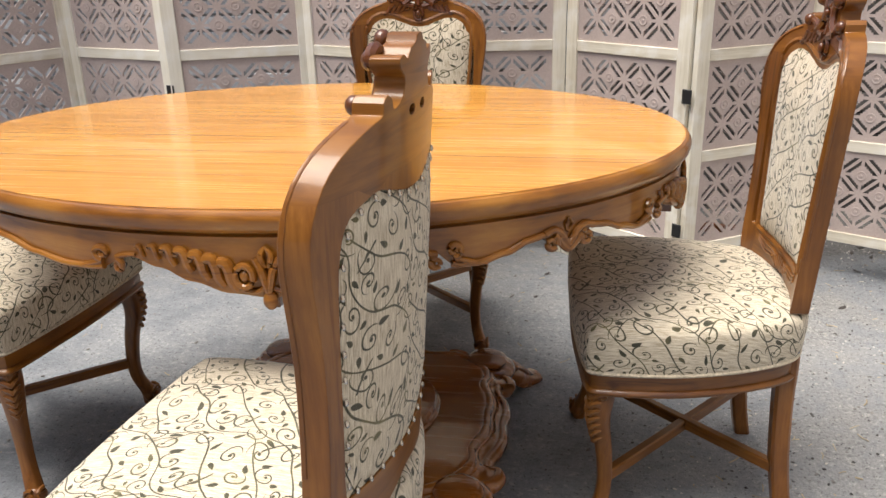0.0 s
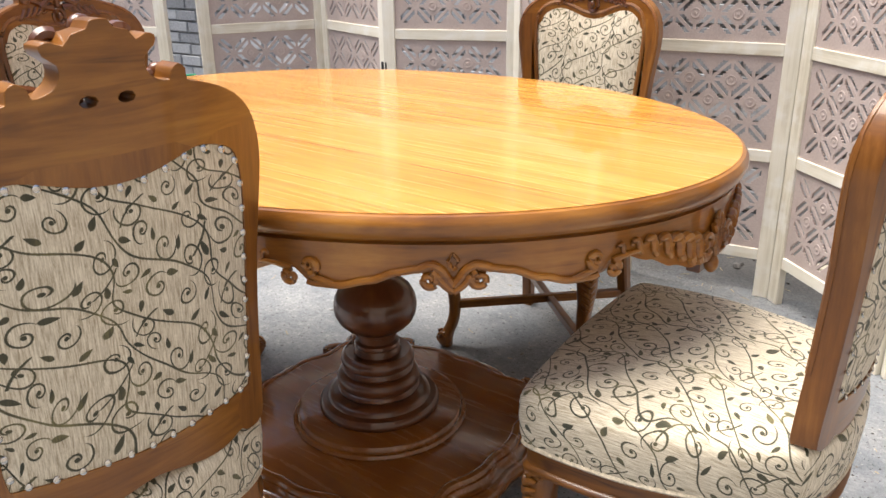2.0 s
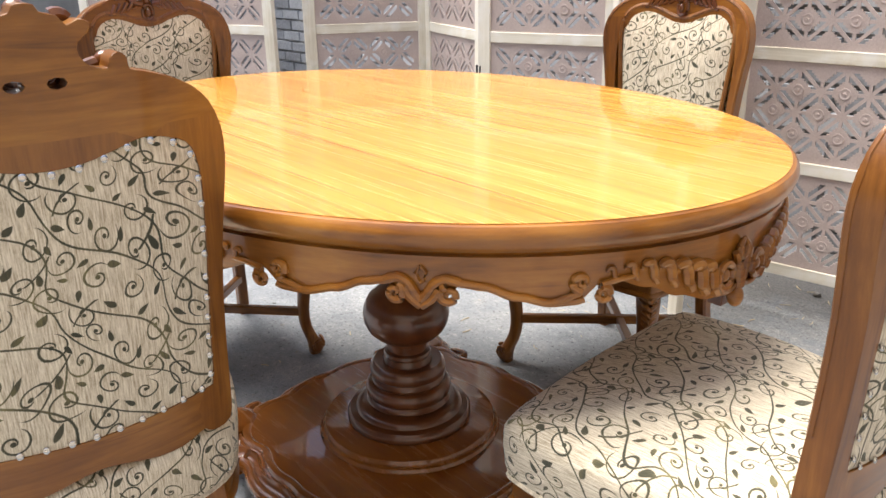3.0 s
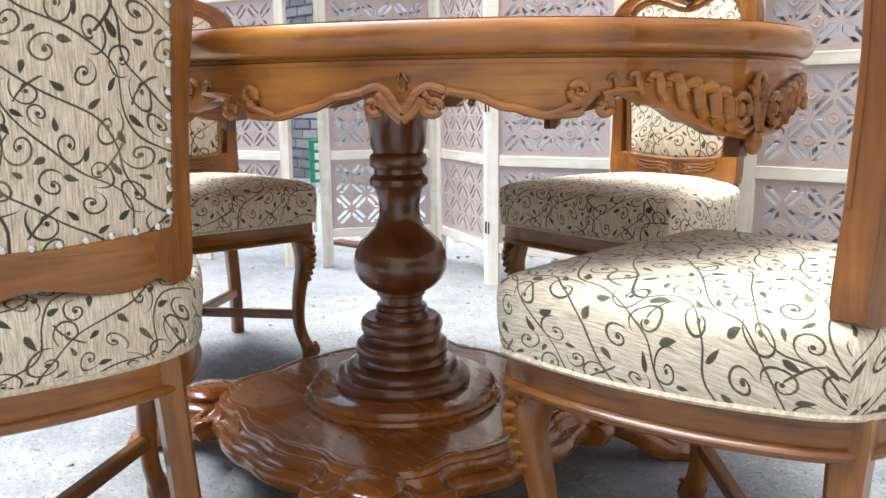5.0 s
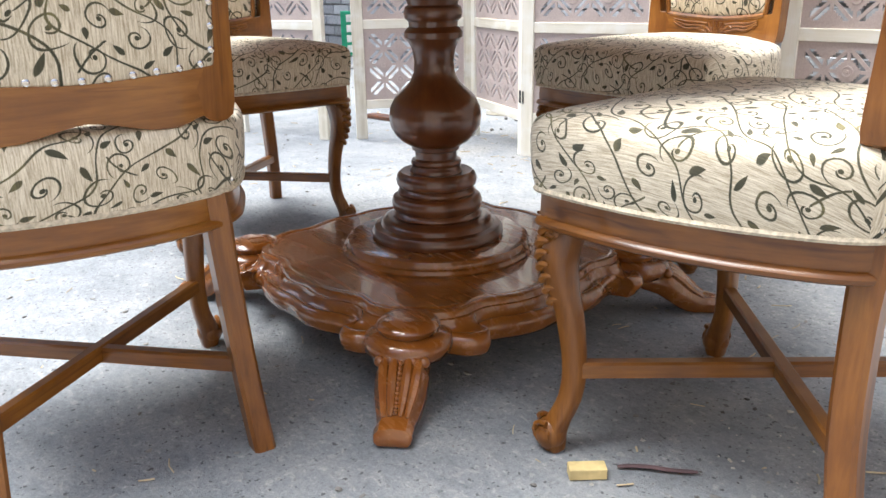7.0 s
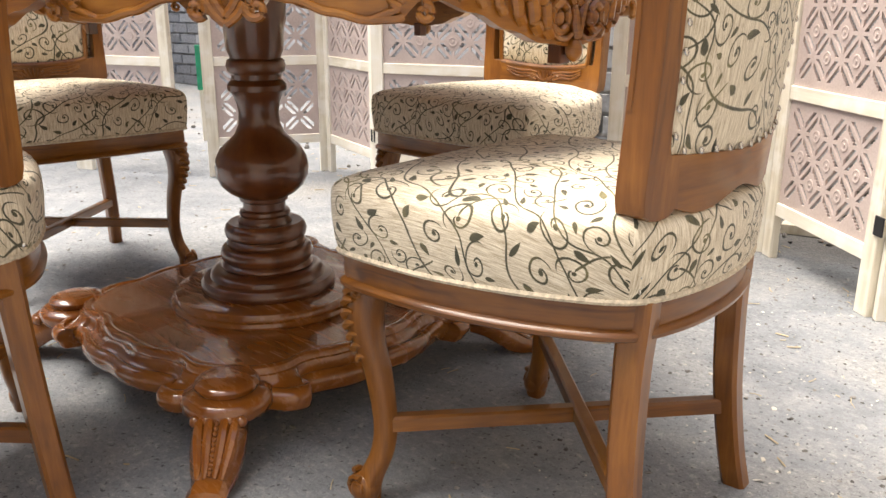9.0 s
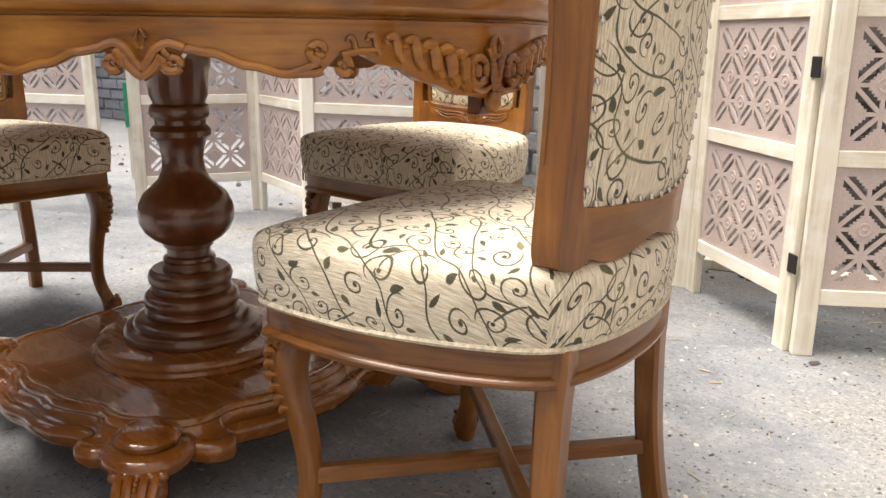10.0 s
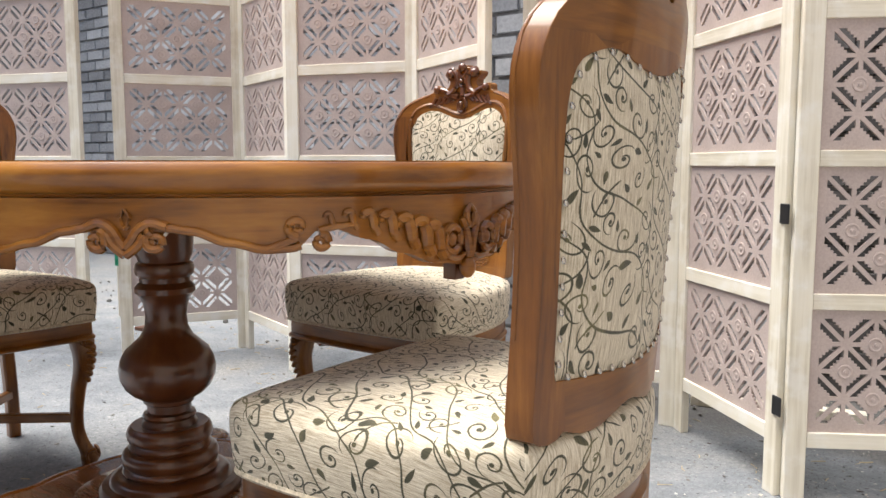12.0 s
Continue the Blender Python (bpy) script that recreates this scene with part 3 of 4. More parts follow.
    for profile, nm in (([(0.05, 0.276), (0.070, 0.278), (0.076, 0.272), (0.079, 0.262), (0.077, 0.252), (0.071, 0.247), (0.074, 0.243), (0.076, 0.238), (0.074, 0.232), (0.05, 0.23)], "collar"),
                        ([(0.05, 0.234), (0.080, 0.233), (0.086, 0.228), (0.089, 0.218), (0.087, 0.207), (0.082, 0.202), (0.086, 0.198), (0.088, 0.193), (0.084, 0.187), (0.05, 0.186)], "collar"),
                        ([(0.05, 0.190), (0.095, 0.189), (0.106, 0.185), (0.110, 0.179), (0.112, 0.173), (0.124, 0.170), (0.130, 0.162), (0.130, 0.153), (0.126, 0.147), (0.05, 0.146)], "collar"),
                        ([(0.05, 0.150), (0.168, 0.149), (0.178, 0.147), (0.182, 0.141), (0.182, 0.135), (0.187, 0.133), (0.190, 0.127), (0.188, 0.121), (0.05, 0.12)], "plinth")):
        bm = bmesh.new()
        lathe(bm, profile, 72)
        part(nm, bm, WOOD_BASE if nm == "plinth" else WOOD_DARK, TABLE)
    # base plate: bracket-shaped sides under a double moulding, with ears beside the corners
    eighth = [(0.0, 0.346), (0.05, 0.350), (0.095, 0.343), (0.130, 0.329), (0.155, 0.3225), (0.172, 0.3235), (0.176, 0.326), (0.1775, 0.345), (0.180, 0.352), (0.195, 0.3535), (0.215, 0.345), (0.232, 0.322), (0.248, 0.296)]
    plain_eighth = eighth[:6] + [(0.180, 0.325), (0.186, 0.326), (0.193, 0.3275), (0.206, 0.328), (0.224, 0.325), (0.246, 0.316), (0.268, 0.300)]
    turned = Matrix.Rotation(radians(2.4), 3, "Z")        # the base sits slightly turned

    def around(points):
        quarter = points + [(y, x) for x, y in reversed(points)]
        half = quarter + [(x, -y) for x, y in reversed(quarter[:-1])]
        full = half + [(-x, y) for x, y in reversed(half[1:-1])]
        return [turned @ Vector(p) for p in smooth_line([(x, y, 0) for x, y in full], True, 5)]
    outline, inner = around(eighth), around(plain_eighth)
    bm = bmesh.new()
    rings = [[(p.x * 0.4, p.y * 0.4, 0.1240) for p in inner]]
    for inset, z in ((0.066, 0.1240), (0.060, 0.1242), (0.0555, 0.1236), (0.0535, 0.1252), (0.048, 0.1265), (0.041, 0.1245), (0.038, 0.119), (0.0375, 0.1155), (0.034, 0.1145), (0.0325, 0.108), (0.029, 0.102), (0.025, 0.0985), (0.0205, 0.098),
                     (0.0195, 0.1015), (0.0135, 0.103), (0.007, 0.1005), (0.002, 0.095), (0.0, 0.087), (0.002, 0.079), (0.006, 0.0765), (0.007, 0.070), (0.012, 0.064), (0.03, 0.060)):
        soft = min(1.0, max(0.0, (inset - 0.018) / 0.018))
        rings.append([(*(p.lerp(q, soft) * (1 - inset / 0.34)).xy, z) for p, q in zip(outline, inner)])
    loft(bm, rings)
    part("base_plate", bm, WOOD_BASE, TABLE, "moulded base plate with bracket-shaped sides")
    # corner bosses on acanthus scroll feet
    for sx, sy in ((1, 1), (1, -1), (-1, 1), (-1, -1)):
        d = Matrix.Rotation(radians(1.2), 2) @ Vector((sx, sy)).normalized()
        side = Vector((-d.y, d.x))

        def spot(along, across, z):
            q = d * along + side * across
            return (q.x, q.y, z)
        bm = bmesh.new()
        lathe(bm, [(0.01, 0.129), (0.036, 0.1285), (0.046, 0.126), (0.051, 0.120), (0.050, 0.113), (0.047, 0.110), (0.060, 0.1075), (0.068, 0.103), (0.072, 0.094), (0.071, 0.084), (0.064, 0.075), (0.03, 0.070)], 40, at=(d.x * 0.383, d.y * 0.383, 0))
        part("corner_boss", bm, WOOD_BASE, TABLE)
        bm = bmesh.new()
        keys = [(0.40, 0.036, 0.050, 0.086), (0.432, 0.039, 0.040, 0.088), (0.455, 0.041, 0.026, 0.084), (0.475, 0.039, 0.012, 0.070), (0.492, 0.035, 0.004, 0.054), (0.509, 0.030, 0.0, 0.041), (0.522, 0.027, 0.0, 0.032), (0.535, 0.029, 0.0, 0.031), (0.549, 0.028, 0.0, 0.027), (0.555, 0.026, 0.004, 0.015)]
        loft(bm, [[spot(a, -w * 0.8, lo), spot(a, -w, (lo * 2 + hi) / 3), spot(a, -w, (lo + 2 * hi) / 3), spot(a, -w * 0.7, hi), spot(a, 0, hi + 0.003), spot(a, w * 0.7, hi), spot(a, w, (lo + 2 * hi) / 3), spot(a, w, (lo * 2 + hi) / 3), spot(a, w * 0.8, lo)] for a, w, lo, hi in [(p[0], p[1], p[2], p[3]) for p in keys]])
        foot = part("scroll_foot", bm, WOOD_BASE, TABLE, "acanthus-carved scroll foot", bevel=0.003)
        for across in (-0.9, -0.38, 0.38, 0.9):
            bm = bmesh.new()
            line = [spot(a, across * w * 0.72, hi + 0.0035 - 0.004 * abs(across)) for a, w, lo, hi in keys[1:7]]
            pts = smooth_line(line, per=4)
            tube(bm, pts, [0.0085 * math.sin(math.pi * (0.22 + 0.68 * i / len(pts))) for i in range(len(pts))], 8)
            part("leaf_ridge", bm, WOOD_BASE, foot)
        bm = bmesh.new()
        line = [spot(a, 0, hi + 0.005) for a, w, lo, hi in keys[1:7]]
        pts = smooth_line(line, per=12)
        tube(bm, pts, [0.0022 + 0.0022 * abs(math.sin(math.pi * i / 4)) for i in range(len(pts))], 7)
        part("bead_strip", bm, WOOD_BASE, foot)
        bm = bmesh.new()
        for k in range(5):
            lump(bm, spot(0.449, -0.034 + 0.017 * k, 0.085), (0.010, 0.010, 0.010), seg=8)
        part("leaf_curl", bm, WOOD_BASE, foot)


build_table()


# ---- chairs ----
def rear(h):
    return 0.180 + (h - 0.45) * 0.07


def back_at(u, h, d):
    """A point d deep into the bowed back, whose upper part stands a little taller than its outline."""
    h += 0.024 * min(1.0, max(0.0, (h - 0.70) / 0.14))
    return (u, rear(h) - 1.0 * u * u - d, h)


BACK_OUT = mirrored([(0.0, 0.484), (0.03, 0.479), (0.07, 0.469), (0.105, 0.468), (0.128, 0.475), (0.138, 0.477), (0.143, 0.472), (0.158, 0.467), (0.179, 0.474), (0.183, 0.51), (0.183, 0.58), (0.185, 0.65), (0.190, 0.72),
                     (0.200, 0.78), (0.206, 0.82), (0.203, 0.855), (0.189, 0.888), (0.166, 0.910), (0.138, 0.924), (0.110, 0.933), (0.095, 0.937), (0.094, 0.949), (0.085, 0.956), (0.075, 0.950), (0.072, 0.940),
                     (0.060, 0.942), (0.051, 0.947), (0.045, 0.956), (0.045, 0.968), (0.057, 0.978), (0.059, 0.988), (0.048, 0.991), (0.037, 0.986), (0.029, 0.996), (0.014, 1.000), (0.010, 1.007), (0.0, 1.009)])
BACK_HOLE = mirrored([(0.0, 0.528), (0.065, 0.531), (0.143, 0.536), (0.157, 0.545), (0.160, 0.61), (0.164, 0.69), (0.168, 0.77), (0.166, 0.818), (0.152, 0.846), (0.117, 0.859), (0.095, 0.860), (0.066, 0.852), (0.035, 0.844), (0.0, 0.841)])
PAD = mirrored([(0.0, 0.528), (0.065, 0.531), (0.122, 0.538), (0.133, 0.548), (0.137, 0.61), (0.145, 0.70), (0.155, 0.79), (0.156, 0.845), (0.144, 0.878), (0.118, 0.895), (0.090, 0.897), (0.057, 0.887), (0.027, 0.875), (0.0, 0.871)])
EYES = [[(s * 0.020 + 0.010 * math.cos(a), 0.930 + 0.006 * math.sin(a)) for a in (math.tau * k / 8 for k in range(8))] for s in (-1, 1)]
SEAT = [(0.0, -0.262), (0.12, -0.258), (0.216, -0.250), (0.242, -0.226), (0.247, -0.10), (0.231, 0.0), (0.206, 0.075), (0.180, 0.126), (0.147, 0.153), (0.08, 0.173), (0.0, 0.180)]


def seat_ring(scale, z, grow=0.0):
    half = SEAT
    full = half + [(-x, y) for x, y in reversed(half[1:-1])]
    line = smooth_line([(x, y, 0) for x, y in full], True, 4)
    out = []
    for p in line:
        q = Vector((p.x, p.y - 0.01))
        q = q * scale + q.normalized() * grow
        out.append((q.x, q.y + 0.01, z))
    return out


def nail_mesh():
    bm = bmesh.new()
    bmesh.ops.create_uvsphere(bm, u_segments=8, v_segments=5, radius=0.0046, matrix=Matrix.Diagonal((1, 1, 0.45, 1)))
    me = bpy.data.meshes.new("nail")
    bm.to_mesh(me)
    bm.free()
    return me


NAIL_MESH = nail_mesh()


def build_chair():
    chair = thing("dining_chair", "", "chair", "chairs round the table")
    # seat frame
    bm = bmesh.new()
    loft(bm, [seat_ring(1, 0.376, -0.02), seat_ring(1, 0.376, -0.006), seat_ring(1, 0.347, -0.005), seat_ring(1, 0.342, -0.006), seat_ring(1, 0.340, -0.001), seat_ring(1, 0.336, 0.002), seat_ring(1, 0.331, 0.001),
              seat_ring(1, 0.328, -0.004), seat_ring(1, 0.328, -0.03), seat_ring(1, 0.374, -0.03)], cap=False)
    part("seat_frame", bm, WOOD_LEVEL, chair, "brown seat rail with a bead")
    # cushion
    bm = bmesh.new()
    loft(bm, [seat_ring(1, 0.375, -0.005), seat_ring(1, 0.379, 0.002), seat_ring(1, 0.395, 0.006), seat_ring(1, 0.425, 0.009), seat_ring(1, 0.447, 0.009), seat_ring(1, 0.458, 0.0075), seat_ring(1, 0.4655, 0.003),
              seat_ring(1, 0.4705, -0.005), seat_ring(1, 0.4745, -0.018), seat_ring(1, 0.4775, -0.034), seat_ring(0.72, 0.485), seat_ring(0.5, 0.490), seat_ring(0.3, 0.4925), seat_ring(0.12, 0.4935)])
    wrap_uv(bm)
    part("seat_cushion", bm, FABRIC, chair, "domed seat in beige vine-patterned chenille")
    # piping under the cushion
    bm = bmesh.new()
    ring = seat_ring(1, 0.3775, 0.001)
    tube(bm, ring + ring[:1], 0.0042, 6)
    part("piping", bm, PIPING, chair, "cream cord along the cushion's hem")
    # cabriole front legs
    for s in (-1, 1):
        d = Vector((s * 0.66, -0.75))
        keys = [(0.378, -0.008, 0.042), (0.360, -0.007, 0.044), (0.335, -0.002, 0.048), (0.310, 0.006, 0.048), (0.28, 0.010, 0.044), (0.245, 0.005, 0.038), (0.21, -0.004, 0.034), (0.165, -0.011, 0.031), (0.12, -0.014, 0.029),
                (0.085, -0.010, 0.029), (0.06, -0.001, 0.031), (0.042, 0.008, 0.033), (0.024, 0.013, 0.034), (0.008, 0.012, 0.031), (0.0, 0.011, 0.027)]
        bm = bmesh.new()
        rings = []
        for z, o, w in keys:
            c = Vector((s * 0.208, -0.214)) + d * o
            rings.append([(c.x + w / 2 * (abs(math.cos(a)) ** 0.55) * math.copysign(1, math.cos(a)), c.y + w / 2 * (abs(math.sin(a)) ** 0.55) * math.copysign(1, math.sin(a)), z) for a in (math.tau * (k + 0.5) / 16 for k in range(16))])
        loft(bm, [[tuple(p) for p in r] for r in zip(*[smooth_line(col, per=3) for col in zip(*rings)])])
        leg = part("front_leg", bm, WOOD, chair, "cabriole leg with carved knee")
        # knee carving: lobed leaves down the outer edge
        base = Vector((s * 0.208, -0.214))
        bm = bmesh.new()
        across = Vector((-d.y, d.x))
        for k in range(8):
            t = k / 7
            z = 0.338 - 0.115 * t
            out = np.interp(-z, [-q[0] for q in keys], [q[1] + q[2] * 0.60 for q in keys])
            c = base + d * (float(out) - 0.0005)
            r = 0.0138 - 0.005 * t
            for q in (-1, 1):
                pts = [(c.x + across.x * q * a - d.x * b, c.y + across.y * q * a - d.y * b, z + e) for a, b, e in ((0.0, -0.002, -0.004), (0.35 * r, -0.001, 0.002), (0.9 * r, 0.003, 0.006), (1.5 * r, 0.009, 0.007))]
                tube(bm, smooth_line(pts, per=3), [0.55 * r * s for s in (1, 1, 1, 0.98, 0.95, 0.9, 0.8, 0.7, 0.5, 0.3)], 6)
        part("knee_leaf", bm, WOOD, leg)
        bm = bmesh.new()
        for q in (-1, 1):
            n2 = Vector((s, 0)) if q > 0 else Vector((0, -1))
            t2 = Vector((-n2.y, n2.x))
            c = base + n2 * 0.0235 + d * 0.004
            pts = [(c.x + t2.x * a, c.y + t2.y * a, 0.325 + b) for a, b in spiral(0, 0, 0.011, 1.5, 1.0, 1, 16)]
            tube(bm, pts, [0.0042 - 0.002 * i / 16 for i in range(17)], 6)
        part("knee_scroll", bm, WOOD, leg)
        # whorl on the toe
        bm = bmesh.new()
        lump(bm, (base.x + d.x * 0.016, base.y + d.y * 0.016, 0.0245), (0.0225, 0.0225, 0.0245), seg=16)
        for q in (0, 1):
            nx = Vector((s, 0)) if q else Vector((0, -1))
            tx = Vector((-nx.y, nx.x))
            c = base + d * 0.016 + nx * 0.0170
            pts = [(c.x + tx.x * a, c.y + tx.y * a, 0.030 + b) for a, b in spiral(0, 0, 0.0175, 1.7, 1.2, 1, 18)]
            tube(bm, pts, [0.0046 - 0.0022 * i / 18 for i in range(19)], 6)
        part("toe_whorl", bm, WOOD, leg)
    # rear legs
    for s in (-1, 1):
        bm = bmesh.new()
        rings = []
        for z, y, w in ((0.375, 0.136, 0.034), (0.34, 0.135, 0.035), (0.28, 0.134, 0.033), (0.16, 0.138, 0.032), (0.06, 0.150, 0.031), (0.0, 0.162, 0.031)):
            x = s * (0.143 + (0.375 - z) * 0.068)
            h = w / 2
            rings.append([(x + p * h, y + q * h * 1.1, z) for p, q in ((-1, -0.7), (-0.7, -1), (0.7, -1), (1, -0.7), (1, 0.7), (0.7, 1), (-0.7, 1), (-1, 0.7))])
        loft(bm, [[tuple(p) for p in r] for r in zip(*[smooth_line(col, per=3) for col in zip(*rings)])])
        part("rear_leg", bm, WOOD, chair, "square raked rear leg")
    # crossed stretchers
    for s in (-1, 1):
        a, b = Vector((s * 0.203, -0.206, 0.125)), Vector((-s * 0.157, 0.136, 0.125))
        dd = (b - a).normalized()
        sd = Vector((-dd.y, dd.x, 0))
        lift = 0.0 if s > 0 else 0.0025
        bm = bmesh.new()
        loft(bm, [[p + sd * x + Vector((0, 0, z + lift)) for x, z in ((-0.010, -0.010), (0.010, -0.010), (0.010, 0.009), (0.007, 0.012), (-0.007, 0.012), (-0.010, 0.009))] for p in (a, b)])
        part("stretcher", bm, WOOD_LEVEL, chair)
    # back frame
    bm = bmesh.new()
    outer = [tuple(p)[:2] for p in smooth_line([(u, h, 0) for u, h in BACK_OUT], True, 2)]
    hole = [tuple(p)[:2] for p in smooth_line([(u, h, 0) for u, h in BACK_HOLE], True, 3)]
    pad = [tuple(p)[:2] for p in smooth_line([(u, h, 0) for u, h in PAD], True, 3)]
    plate(bm, outer, [hole, *EYES], back_at, 0.034, 0.03)
    back = part("back_frame", bm, WOOD, chair, "shaped back frame with carved crest", bevel=0.006)
    back.data.materials.append(WOOD_LEVEL)
    for f in back.data.polygons:
        f.material_index = 1 if f.center.z > 0.895 or (f.center.z < 0.532 and abs(f.center.x) < 0.135) else 0
    # upholstery in the back: a rear panel and a front pad
    for name, depth, swell, label in (("rear_panel", 0.003, -0.007, "rear panel of beige vine-patterned chenille"), ("back_pad", 0.030, 0.024, "padded back in beige vine-patterned chenille")):
        bm = bmesh.new()
        mid = (0.0, 0.69)
        rings = []
        edge = hole if swell < 0 else pad
        for f in (1.0, 0.97, 0.92, 0.84, 0.7, 0.5, 0.25, 0.06):
            rise = swell * (1 - f ** 4)
            rings.append([back_at(mid[0] + (u - mid[0]) * f, mid[1] + (h - mid[1]) * f, depth + rise) for u, h in edge])
        loft(bm, rings, cap=False)
        bm.verts.ensure_lookup_table()
        bm.faces.new([bm.verts[k] for k in range(len(bm.verts) - len(edge), len(bm.verts))])
        flat_uv(bm)
        part(name, bm, FABRIC, chair, label)
    # front moulding round the pad
    bm = bmesh.new()
    tube(bm, [back_at(u * 1.03, 0.69 + (h - 0.69) * 1.03, 0.032) for u, h in pad + pad[:1]], 0.006, 6)
    out2 = [back_at(u * 0.985, 0.69 + (h - 0.69) * 0.985, 0.031) for u, h in outer if 0.55 < h < 0.935]
    right, left = [p for p in out2 if p[0] > 0.1], [p for p in out2 if p[0] < -0.1]
    for side in (right, left):
        tube(bm, sorted(side, key=lambda p: p[2]), 0.005, 6)
    part("moulding", bm, WOOD, back)
    # carved crest on the front
    bm = bmesh.new()

    def crest(pts2, r0, r1, d=0.034):
        pts = [back_at(u, h, d + 0.001) for u, h in pts2]
        tube(bm, pts, [r0 + (r1 - r0) * i / (len(pts) - 1) for i in range(len(pts))], 7)
    def curve(pts):
        return [tuple(p)[:2] for p in smooth_line([(u, h, 0) for u, h in pts])]
    for s in (-1, 1):
        # lyre scroll ending in an outward volute
        crest([(s * u, h) for u, h in curve([(0.046, 0.928), (0.034, 0.934), (0.022, 0.946), (0.017, 0.964), (0.022, 0.981), (0.032, 0.992)])], 0.0085, 0.0075, 0.036)
        crest([(s * u, h) for u, h in spiral(0.038, 0.984, 0.012, 1.3, 2.2, -1)], 0.008, 0.004, 0.036)
        lump(bm, back_at(s * 0.039, 0.984, 0.041), (0.013, 0.010, 0.012))
        # leaf scroll ending in a ball on the shoulder
        crest([(s * u, h) for u, h in curve([(0.012, 0.922), (0.032, 0.926), (0.052, 0.938), (0.070, 0.944)])], 0.0085, 0.006, 0.035)
        lump(bm, back_at(s * 0.080, 0.944, 0.039), (0.011, 0.010, 0.011))
        # leaves lapping over the frame
        for k in range(5):
            u = 0.022 + 0.0155 * k
            crest([(s * u, h) for u, h in curve([(u, 0.929 - 0.002 * k), (u + 0.008, 0.917 - 0.0025 * k), (u + 0.016, 0.911 - 0.003 * k), (u + 0.021, 0.917 - 0.003 * k)])], 0.0068, 0.003, 0.033)
        crest([(s * u, h) for u, h in curve([(0.003, 0.972), (0.010, 0.983), (0.012, 0.996)])], 0.006, 0.005, 0.037)
    lump(bm, back_at(0, 1.000, 0.042), (0.013, 0.010, 0.012))
    crest([(0.010 * math.cos(a), 0.962 + 0.012 * math.sin(a)) for a in (math.tau * k / 16 for k in range(17))], 0.0042, 0.0042, 0.038)
    lump(bm, back_at(0, 0.962, 0.045), (0.006, 0.005, 0.007))
    crest([(0.013 * math.cos(a), 0.900 + 0.019 * math.sin(a)) for a in (math.tau * k / 18 for k in range(19))], 0.0055, 0.0055)
    lump(bm, back_at(0, 0.900, 0.043), (0.007, 0.006, 0.010))
    crest([(0, 0.924), (0, 0.938), (0, 0.950)], 0.009, 0.006)
    part("crest_carving", bm, WOOD_DARK, back, "dark carved scrolls and leaves")
    # carved lower rail
    bm = bmesh.new()
    for k in range(-3, 4):
        crest(curve([(0.004 * k, 0.488), (0.009 * k, 0.500), (0.012 * k, 0.516 - 0.002 * abs(k))]), 0.0045, 0.003, 0.034)
    for s in (-1, 1):
        for low in (0.0, 0.009, 0.018):
            crest([(s * u, h) for u, h in curve([(0.026, 0.490 + low), (0.055, 0.498 + low * 0.8), (0.085, 0.497 + low * 0.9), (0.118, 0.512 + low * 0.5)])], 0.0042, 0.0022, 0.034)
        crest([(s * u, h) for u, h in spiral(0.036, 0.496, 0.009, 1.3, 0.4, 1)], 0.004, 0.002, 0.035)
    part("rail_carving", bm, WOOD, back)
    # nails round the rear panel
    loop = [Vector(p) for p in hole]
    total = sum((a - b).length for a, b in zip(loop, loop[1:] + loop[:1]))
    count, walkd, nxt = 44, 0.0, 0.0
    for a, b in zip(loop, loop[1:] + loop[:1]):
        seg = (b - a).length
        while nxt < walkd + seg and nxt < total - 0.005:
            p = a.lerp(b, (nxt - walkd) / seg)
            q = Vector((0, 0.69)) + (p - Vector((0, 0.69))) * 0.975
            part_of("nail", NAIL_MESH, NAIL, chair, m=Matrix.Translation(back_at(q.x, q.y, -0.0010)) @ Matrix.Rotation(radians(-75), 4, "X"))
            nxt += total / count
        walkd += seg
    # nails down the seam of the seat cover behind each stile
    for s in (-1, 1):
        for k in range(4):
            part_of("nail", NAIL_MESH, NAIL, chair, m=Matrix.Translation((s * 0.1680, 0.1440, 0.390 + 0.017 * k)) @ Matrix.Rotation(radians(90), 4, "X") @ Matrix.Rotation(radians(s * 50), 4, "Y"))
    return chair


CHAIR = build_chair()
CHAIR.matrix_world = pose(-0.040, 0.890, 0, 0, 0, -94.0)
CHAIR["label"] = "carved wooden chair in beige vine chenille, turned sideways"
for label, x, y, turn in (("carved wooden chair in beige vine chenille at the table's end", 0.600, 1.602, -85.0),
                          ("carved wooden chair in vine chenille before the folding screens", -0.155, 2.315, 2.5),
                          ("carved wooden chair in beige vine chenille at the far end", -0.998, 1.515, 86.0)):
    tagged(copy_thing(CHAIR, pose(x, y, 0, 0, 0, turn)), label)


# ---- folding screens ----
LEAF_H, POST_W, POST_T, PITCH, FIRST, RAIL = 1.78, 0.046, 0.024, 0.318, 0.142, 0.036


def slots(cx, cy, s, up):
    """Two stepped cutouts either side of a bar along the diagonal of a square."""
    n, half, gap, depth = 4, 0.37, 0.055, 0.31
    k = (2 * half - depth) / n
    x, y = -half + gap, -half - gap
    a = [(x, y), (x + depth, y)]
    for i in range(n):
        a += [(a[-1][0], a[-1][1] + k), (a[-1][0] + k, a[-1][1] + k)]
    a.append((half + gap, half - gap))
    b = [(-p, -q) for p, q in a]
    return [[(cx + p * s, cy + (q if up else -q) * s) for p, q in (pts if up else pts[::-1])] for pts in (a, b)]


